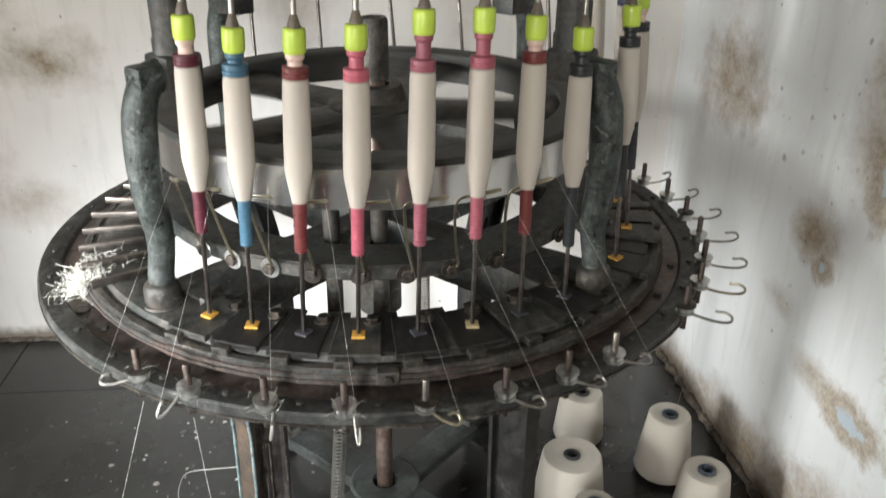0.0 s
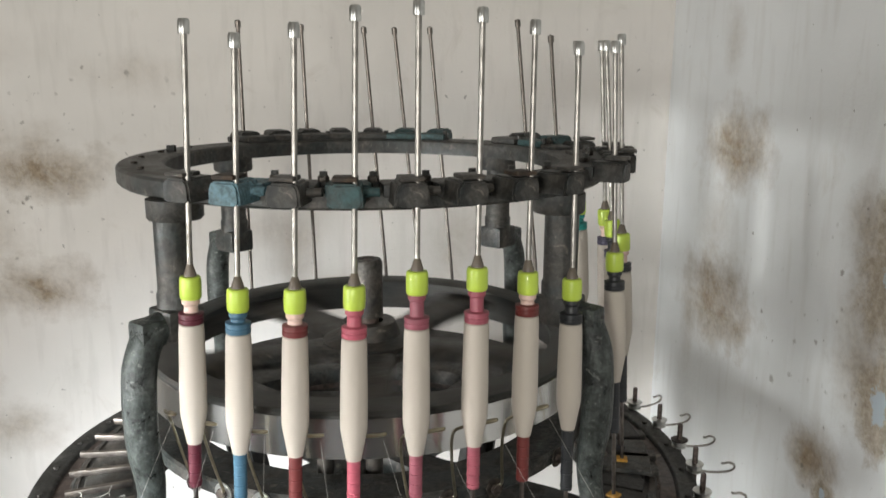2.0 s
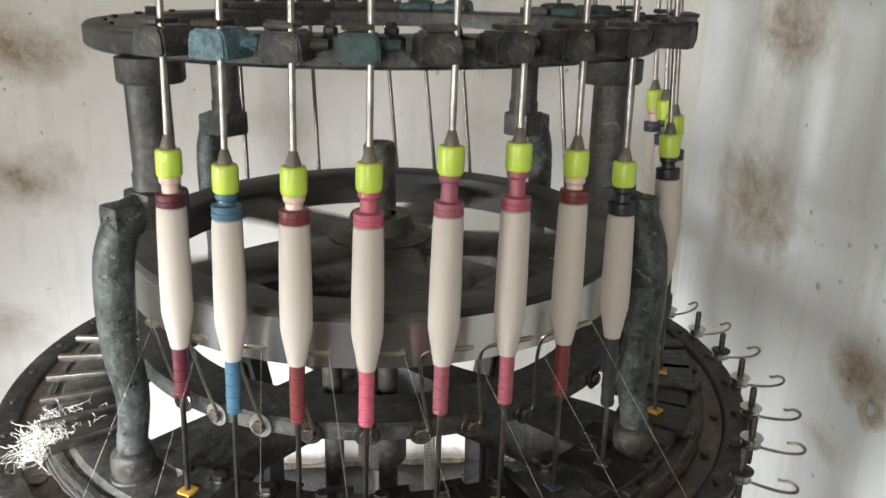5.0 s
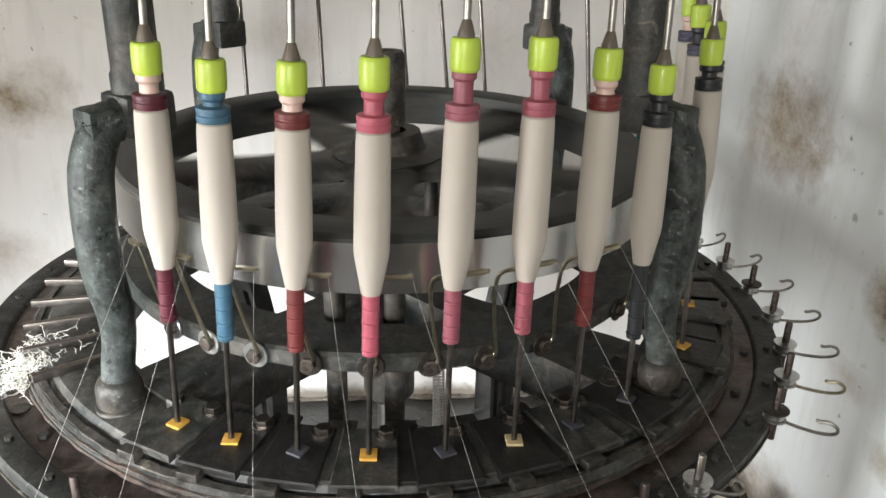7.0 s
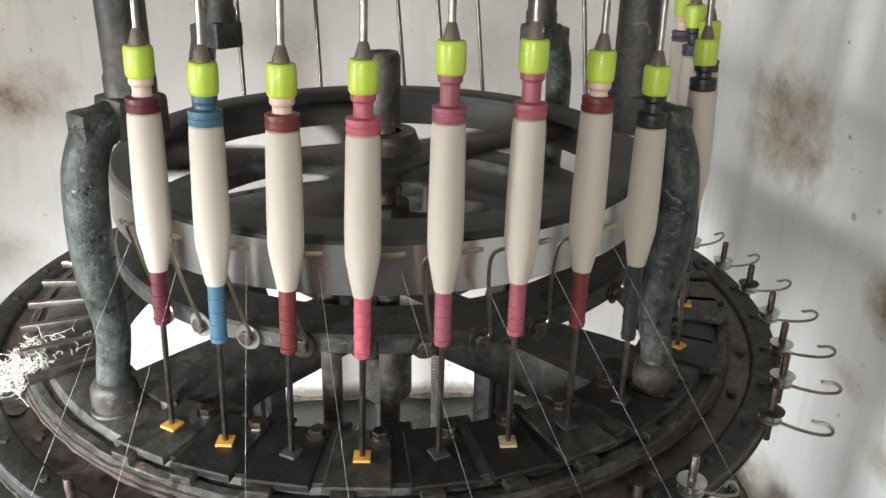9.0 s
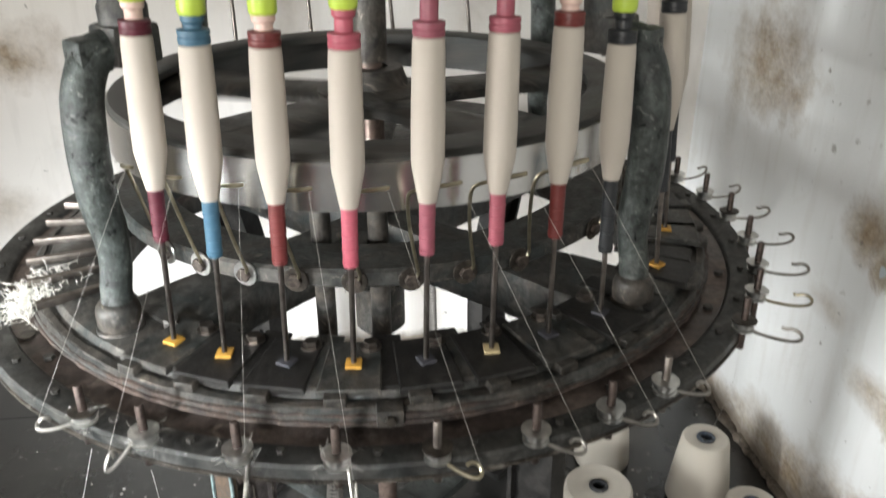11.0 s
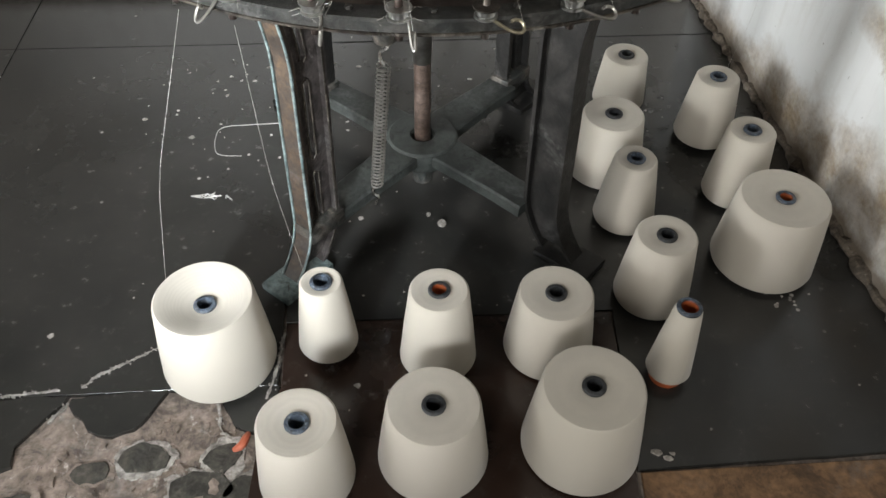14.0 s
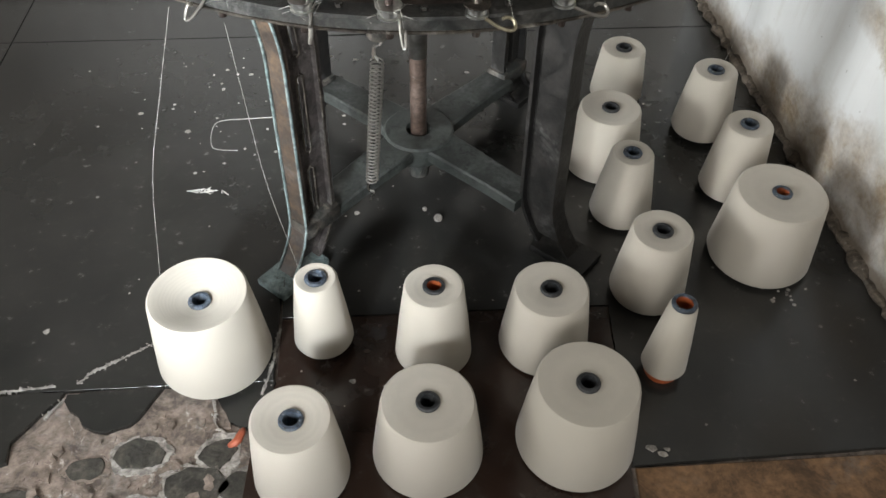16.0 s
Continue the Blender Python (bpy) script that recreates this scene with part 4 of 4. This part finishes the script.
# empty places at the back: bare rods
for deg, top, lean in ((-138, 1.662, 0.3), (-157.5, 1.658, 1.6), (-177.3, 1.656, 4.5), (173, 1.655, 5.8), (162.6, 1.656, 5.6), (133.7, 1.668, 7.4), (122, 1.632, 7.8)):
    rod = thing("guide_rod", "bare dark steel rod standing in the top ring", "rod", spot(deg, 0.455, 0) @ pose(0, 0, 1.39, 0, lean, 0) @ pose(0, 0, -1.39), "bare rods")
    part("rod", lathe([(0, 1.06), (0.0040, 1.06), (0.0042, top), (0, top)], 10), DARK_STEEL, rod)
    part("rod_cap", lathe([(0, top - 0.012), (0.0064, top - 0.012), (0.0066, top + 0.002), (0, top + 0.005)], 12), DARK_STEEL, rod)

BLOCK_MATS = {1: BLUE_BLOCK, 3: TEAL}
for i, s in enumerate(SPINDLES):
    part("guide_block", guide_block(0.038, 0.057, 0.027), BLOCK_MATS.get(i, IRON), ring, "chipped blue guide block" if i == 1 else "", spot(s[0], 0.426, 1.392))
    part("block_bolt", lathe([(0, 0), (0.009, 0), (0.009, 0.006), (0.0055, 0.007), (0.0055, 0.020), (0, 0.020)], 8), IRON, ring, m=spot(s[0] + 4.6, 0.405, 1.406))
    part("block_nut", hexnut(0.008, 0.008), IRON_RIM, ring, m=spot(s[0] + 4.6, 0.405, 1.412))
    part("block_clip", slab(-0.016, 0.016, -0.022, 0.012, 0.0, 0.006, 0.002), RUST if i in (1, 3, 6) else IRON_WORN, ring, m=spot(s[0], 0.462, 1.4215))
for i, deg in enumerate((-138, -157.5, -167, -177, 173, 162.6, -148, 122, 133.7)):
    part("guide_block", guide_block(0.042, 0.058, 0.028), TEAL if i in (4, 5, 7) else IRON, ring, "", spot(deg, 0.418, 1.398))
    part("block_bolt", lathe([(0, 0), (0.009, 0), (0.009, 0.006), (0.0055, 0.007), (0.0055, 0.018), (0, 0.018)], 8), IRON, ring, m=spot(deg - 4.6, 0.392, 1.406))
for deg in (-58, -70, -84, -98, -112):
    part("ring_screw", hexnut(0.006, 0.004), IRON_RIM, ring, m=spot(deg, 0.40, 1.406))
part("ring_bolt", lathe([(0, 0), (0.009, 0), (0.009, 0.012), (0, 0.012)], 6), IRON, ring, m=spot(-100, 0.385, 1.406))

# spindle seats on the inner ring
for i, s in enumerate(SPINDLES):
    deg = s[0]
    seat = part("spindle_seat", prism([(-0.040, -0.052), (0.036, -0.052), (0.031, 0.054), (-0.034, 0.054)], 0, 0.0085, 0.002), BLACK_SHADED_IRON if i % 3 else IRON, machine, m=spot(deg, R0, 0.834))
    part("pad", slab(-0.0098, 0.0098, -0.0098, 0.0098, 0.0086, 0.0125, 0.001), s[8], seat, m=pose(0, 0, 0, 0, 0, 20 * math.sin(i * 2.1)))
    part("clamp", slab(-0.030, -0.004, -0.066, -0.046, -0.006, 0.006, 0.002), IRON_WORN, seat)
    part("seat_bolt", hexnut(0.010, 0.009), DARK_STEEL, seat, m=pose(0.018, 0.040, 0.0086, 0, 0, 20))
    part("seat_washer", lathe([(0, 0), (0.0135, 0), (0.0135, 0.002), (0, 0.002)], 18), DARK_STEEL, seat, m=pose(0.018, 0.040, 0.0085))
for deg in (-52, -60, -68, -76, -84, -92, -100):
    part("seat_bar", slab(-0.005, 0.005, -0.055, 0.055, 0, 0.012, 0.002), DARK_STEEL, machine, m=spot(deg, 0.500, 0.832))
for i, deg in enumerate((-22, -12.5, -3, 6.8, 16.8, 26.5, 37, 52, 57, 71)):
    part("cover_plate", prism([(-0.022, -0.046), (0.020, -0.046), (0.017, 0.070), (-0.019, 0.070)], 0, 0.005, 0.0015), BLACK_SHADED_IRON if i % 2 else IRON, machine, m=spot(deg, R0 - 0.004, 0.834))
for deg in (-31, 36):
    part("bar_bolt", hexnut(0.011, 0.014), IRON_WORN, machine, m=spot(deg, 0.455, 0.8345))

part("ring_lug", slab(-0.016, 0.016, -0.012, 0.012, 0, 0.022, 0.004), IRON_WORN, machine, m=spot(6.5, 0.552, 0.806))
part("lug_bolt", hexnut(0.007, 0.006), IRON_RIM, machine, m=spot(6.5, 0.566, 0.818) @ pose(0, 0, 0, 90))
part("deck_washer", lathe([(0, 0), (0.012, 0), (0.012, 0.003), (0, 0.003)], 14), IRON_RIM, machine, m=spot(-52, 0.575, 0.7975))
for deg, r in ((-44, 0.57), (-62, 0.575), (35, 0.575), (62, 0.572), (74, 0.575)):
    part("deck_bolt", hexnut(0.0075, 0.006), IRON_WORN, machine, m=spot(deg, r, 0.7975))

# driving wheel
wheel = thing("drive_wheel", "wide dark spoked flywheel with a bright steel rim band", "wheel", pose(0, 0, 0.006))
part("rim", loop_lathe([(0.372, 1.000), (0.404, 1.000), (0.404, 1.066), (0.400, 1.071), (0.352, 1.073), (0.346, 1.069), (0.346, 1.058), (0.372, 1.054)], 128), IRON, wheel)
part("steel_band", loop_lathe([(0.4042, 1.001), (0.4085, 1.001), (0.4085, 1.063), (0.4042, 1.063)], 128), STEEL, wheel, "brushed bright steel band")
part("hub", lathe([(0.0275, 1.02), (0.085, 1.02), (0.088, 1.026), (0.088, 1.050), (0.060, 1.058), (0.050, 1.085), (0.0275, 1.085)], 40), IRON_WORN, wheel)


def spoke():
    bm, rows = bmesh.new(), []
    for t in np.linspace(0, 1, 8):
        r, w = 0.070 + 0.295 * t, 0.052 - 0.016 * math.sin(math.pi * t) + 0.012 * t
        rows.append([bm.verts.new((x, -r, z)) for x, z in ((-w, 1.026), (w, 1.026), (w, 1.040), (w * 0.75, 1.047), (-w * 0.75, 1.047), (-w, 1.040))])
    for a, b in zip(rows, rows[1:]):
        for i in range(6):
            bm.faces.new((a[i], a[(i + 1) % 6], b[(i + 1) % 6], b[i]))
    bm.faces.new(rows[0]), bm.faces.new(rows[-1])
    return bm


for k in range(5):
    part("spoke", spoke(), IRON_WORN, wheel, m=pose(0, 0, 0, 0, 0, 72 * k + 20))

# traverse ring with its yarn guides
traverse = thing("traverse_ring", "dark flat iron ring carrying bent wire yarn guides", "guide ring", pose(0, 0, 0.914))
part("ring", loop_lathe([(0.335, -0.004), (0.408, -0.004), (0.412, 0.0), (0.412, 0.018), (0.408, 0.022), (0.335, 0.022)], 96), IRON, traverse)
for deg in (78, 168, 258, 348):
    part("ring_arm", slab(-0.018, 0.018, -0.34, -0.03, 0.0, 0.016, 0.003), IRON, traverse, m=pose(0, 0, 0, 0, 0, deg + 12))
part("sleeve", lathe([(0.0195, -0.03), (0.04, -0.03), (0.04, 0.04), (0.0195, 0.04)], 28), IRON, traverse)
for i, s in enumerate(SPINDLES):
    deg = s[0] - 10.4
    at = spot(deg, 0.413, 0.008)
    part("guide_washer", lathe([(0, 0), (0.0160, 0), (0.0165, 0.0008), (0.0165, 0.0025), (0.0160, 0.003), (0, 0.003)], 24), ZINC if i < 3 else IRON_RIM, traverse, m=at @ pose(0, 0, 0, 90))
    part("guide_bolt", hexnut(0.0095, 0.007), BOLT, traverse, m=at @ pose(0, -0.003, 0, 90, 0, 0))
    part("guide_wire", tube([(0.0, -0.006, 0.002), (0.009, -0.009, 0.009), (0.005, -0.013, 0.025), (-0.004, -0.022, 0.075), (-0.008, -0.032, 0.120), (-0.004, -0.040, 0.133), (0.016, -0.054, 0.140), (0.044, -0.066, 0.147), (0.051, -0.060, 0.147), (0.040, -0.054, 0.143), (0.016, -0.046, 0.137)], 0.0024, 7, smooth=2), WIRE, traverse, m=at)
for deg, r in ((-9, 0.30), (6, 0.30), (168, 0.30), (186, 0.30)):
    part("guide_column", lathe([(0, 0.745), (0.014, 0.745), (0.014, 0.99), (0, 0.99)], 16), IRON_WORN, machine, m=spot(deg, r, 0))

# thread tension posts with pigtail hooks round the deck's edge
HOOK_FRONT = [(0, 0, 0.004), (0.018, -0.020, -0.002), (0.044, -0.040, -0.010), (0.066, -0.050, -0.012), (0.076, -0.044, -0.006), (0.072, -0.032, 0.004), (0.056, -0.030, 0.008), (0.048, -0.036, 0.008)]
HOOK_SIDE = [(0, 0, 0.002), (0.004, -0.035, -0.004), (0.006, -0.068, -0.004), (0.004, -0.088, 0.004), (0.0, -0.090, 0.018), (-0.002, -0.076, 0.026), (-0.003, -0.064, 0.022), (-0.004, -0.058, 0.024)]
POSTS = [(-27.7, -1), (-19.4, -0.5), (-8.9, 0.1), (1.0, 0.2), (10.9, 0.9), (21.3, 1), (30.5, 1), (38.9, 1.1), (57.5, 2), (66.5, 2), (75.2, 2), (84.8, 2), (94.3, 2), (103.4, 2), (112.5, 2)]
hook_tips = []
for i, (deg, way) in enumerate(POSTS):
    post = thing("thread_tensioner", "small steel post with zinc washers and a bent wire hook", "tensioner", spot(deg, 0.631 if way == 2 else 0.622, 0.806), "thread tensioners")
    part("post", lathe([(0, -0.030), (0.0052, -0.030), (0.0052, 0.047), (0.0040, 0.049), (0, 0.049)], 10), POST if i not in (4, 7) else DARK_STEEL, post)
    part("washer", lathe([(0.0, 0.0), (0.015, 0.0), (0.015, 0.003), (0.0, 0.003)], 20), ZINC, post)
    part("nut", lathe([(0, 0.003), (0.0115, 0.003), (0.0135, 0.005), (0.0135, 0.010), (0.0115, 0.012), (0, 0.012)], 14), ZINC, post)
    part("upper_washer", lathe([(0.0, 0.013), (0.017, 0.0135), (0.017, 0.0155), (0.0, 0.017)], 20), ZINC if i % 4 else IRON_RIM, post)
    if way == 2:
        pts = [tuple(0.84 * q for q in h) for h in HOOK_SIDE]
        tip = Vector((-0.0016, -0.059, 0.020))
    else:
        pts = [(x * way + (0.012 if abs(way) < 0.6 else 0) * (1 if way > 0 else -1), y, z - (0.02 if abs(way) < 0.6 else 0) * min(1, -y / 0.03)) for x, y, z in [(0.64 * q for q in h) for h in HOOK_FRONT]]
        tip = Vector(pts[4])
    part("wire_hook", tube(pts, 0.0023, 7, smooth=2), WIRE if i in (4, 9) else ROD, post)
    if i < 4:
        fluff, rl = bmesh.new(), random.Random(40 + i)
        for k in range(15):
            a = rl.uniform(0, 6.28)
            p = Vector((0.016 * math.cos(a), 0.016 * math.sin(a), rl.uniform(0.002, 0.02)))
            tube([p, p + Vector((rl.gauss(0, 0.006), rl.gauss(0, 0.006), rl.gauss(0, 0.005))), p + Vector((rl.gauss(0, 0.009), rl.gauss(0, 0.009), rl.gauss(-0.004, 0.007)))], 0.00022, 4, fluff)
        part("caught_lint", fluff, THREAD, post, "wisps of white lint")
    hook_tips.append(post.matrix_basis @ tip)

# threads: cone to hook, hook to guide
for i in range(8):
    guide = traverse.matrix_basis @ spot(SPINDLES[i][0] - 10.4, 0.413, 0.008) @ Vector((0.046, -0.062, 0.146))
    t = thing("thread", "thin white thread drawn tight to a winding spindle", "thread", group="threads")
    part("strand", tube([hook_tips[i], guide], 0.00019, 4), THREAD, t)

# cones: x, y, base width, top width, height, core colour, lift, top hollow
CONES = [
    (-0.364, -0.578, 0.221, 0.182, 0.188, CORE, 0.012, 0.020),
    (-0.155, -0.533, 0.118, 0.079, 0.184, CORE, 0.022, 0.004),
    (0.064, -0.540, 0.152, 0.110, 0.202, CORE_ORANGE, 0.004, 0.004),
    (0.284, -0.508, 0.179, 0.142, 0.170, CORE_DARK, 0.004, 0.003),
    (0.512, -0.354, 0.160, 0.122, 0.180, CORE_DARK, 0.006, 0.003),
    (0.334, -0.727, 0.218, 0.176, 0.188, CORE_DARK, 0.004, 0.003),
    (0.774, -0.236, 0.224, 0.186, 0.186, CORE_ORANGE, 0.008, 0.003),
    (0.750, -0.020, 0.144, 0.106, 0.190, CORE, 0.012, 0.003),
    (0.719, 0.205, 0.148, 0.105, 0.178, CORE, 0.012, 0.003),
    (0.516, 0.350, 0.140, 0.112, 0.146, CORE_DARK, 0.004, 0.003),
    (0.516, -0.562, 0.088, 0.050, 0.186, CORE_ORANGE, 0.022, 0.0),
    (0.066, -0.764, 0.200, 0.160, 0.166, CORE_DARK, 0.004, 0.003),
    (-0.154, -0.818, 0.170, 0.134, 0.182, CORE, 0.004, 0.006),
    (0.450, 0.060, 0.182, 0.143, 0.169, CORE_DARK, 0.004, 0.003),
    (0.479, -0.117, 0.143, 0.093, 0.178, CORE, 0.008, 0.003),
]
CONE_WORDS = {0: "large bright white yarn cone with a hollowed top and blue core", 1: "slim white yarn cone on a blue core", 2: "white yarn cone on an orange core", 6: "very large cream yarn cone close to the damp wall", 10: "nearly empty slim yarn cone on an orange core"}
for i, (x, y, w0, w1, h, core, lift, hollow) in enumerate(CONES):
    cone = thing("yarn_cone", CONE_WORDS.get(i, "cream yarn cone on a dark core standing on the floor"), "yarn cone", pose(x, y, 0, 0, 0, 40 * i), "yarn cones")
    r0, r1, top = w0 / 2, w1 / 2, lift + h
    hole = 0.0165 if i != 10 else 0.019
    part("yarn", lathe([(0.02, lift), (r0 - 0.012, lift), (r0 - 0.003, lift + 0.003), (r0, lift + 0.010), (r0 * 0.5 + r1 * 0.5 + 0.0015, lift + h * 0.5), (r1 + 0.001, top - 0.006), (r1 - 0.003, top - 0.001), (r1 * 0.75 + hole * 0.25, top - hollow * 0.2), (r1 * 0.35 + hole * 0.65, top - hollow), (hole + 0.001, top - hollow * 1.2 - 0.001)], 56), YARN_CONE, cone)
    tz = top - hollow * 1.2 + 0.005
    part("core", lathe([(hole + r0 * 0.28, 0.0), (hole + r0 * 0.28 + 0.002, 0.004), (hole + 0.002, lift + h * 0.5), (hole + 0.0012, tz - 0.001), (hole, tz), (hole - 0.003, tz - 0.001), (hole - 0.0035, lift + h * 0.4), (hole + 0.01, 0.0)], 32), core, cone)
    part("core_rim", loop_lathe([(hole - 0.003, tz - 0.004), (hole + 0.0045, tz - 0.004), (hole + 0.0045, tz - 0.0015), (hole + 0.002, tz + 0.0008), (hole - 0.003, tz + 0.001)], 28), CORE if core is CORE_ORANGE and i != 2 else (CORE_DARK if core is CORE_ORANGE else core), cone)

# yarn that runs up from the cones to the hooks
rnd = random.Random(9)
for h, c, dx, dy, sag in ((0, 0, -0.075, 0.03, 0.02), (1, 1, -0.030, 0.01, 0.012), (10, 8, 0.02, 0.02, 0.02)):
    a, cone = polar(POSTS[h][0], 0.622, 0.765), CONES[c]
    b = Vector((cone[0] + dx, cone[1] + dy, cone[4] + cone[6] + 0.004))
    mid = a.lerp(b, 0.55) + Vector((-sag if h < 2 else sag, 0, 0))
    t = thing("thread", "thin white thread rising from a yarn cone", "thread", group="threads")
    part("strand", tube([a, a.lerp(mid, 0.5), mid, mid.lerp(b, 0.6), b], 0.00027 if h < 2 else 0.00018, 4, smooth=2), THREAD, t)

# lint on the deck
rnd = random.Random(5)
bm = bmesh.new()
for k in range(620):
    lump = ((0, 0.022), (0.012, -0.006), (0.004, -0.040), (-0.012, 0.0))[k % 4]
    c = Vector((lump[0] + rnd.gauss(0, 0.011), lump[1] + rnd.gauss(0, 0.013), 0.003 + abs(rnd.gauss(0, 0.008))))
    pts = [c]
    d = Vector((rnd.uniform(-1, 1), rnd.uniform(-1, 1), rnd.uniform(-0.3, 0.5)))
    for _ in range(rnd.choice((4, 5, 6, 12))):
        d = (d + Vector((rnd.uniform(-1, 1), rnd.uniform(-1, 1), rnd.uniform(-0.6, 0.6))) * 0.9).normalized()
        p = pts[-1] + d * 0.0055
        p.z = min(max(p.z, 0.001), 0.035)
        pts.append(p)
    tube(pts, 0.00042, 4, bm)
lint = part("lint_tuft", bm, plain("lint", (0.75, 0.73, 0.66), 0.95), None, "", pose(-0.462, -0.262, 0.8065, 0, 0, -25))
tagged(lint, "tangled tuft of white cotton lint on the deck", "lint", kind="stuff")


# ---- moving parts ----
def traverse_z(t):
    """Height of the traverse ring: a steady up and down stroke of 42 mm."""
    phase = ((t - 7.72) / 0.86) % 1.0
    return 0.893 + 0.042 * (1 - abs(1 - 2 * phase))


def motions():
    walk(wheel, [(k * 0.1, pose(0, 0, 0.006, 0, 0, -62.0 * k)) for k in range(161)])
    for i, (sp, deg, m) in enumerate(spindles):
        w = (0.10, 0.12, 0.35, 0.12, 0.45, 0.15, 0.2, 0.15)[i % 8]
        walk(sp, [(k * 0.1, m @ pose(0, 0, 0, 0, 0, 77.0 * k + 40 * i) @ pose(0, 0, 0, w, 0, 0)) for k in range(161)])
    walk(traverse, [(k * 0.1, pose(0, 0, traverse_z(k * 0.1))) for k in range(161)])


motions()
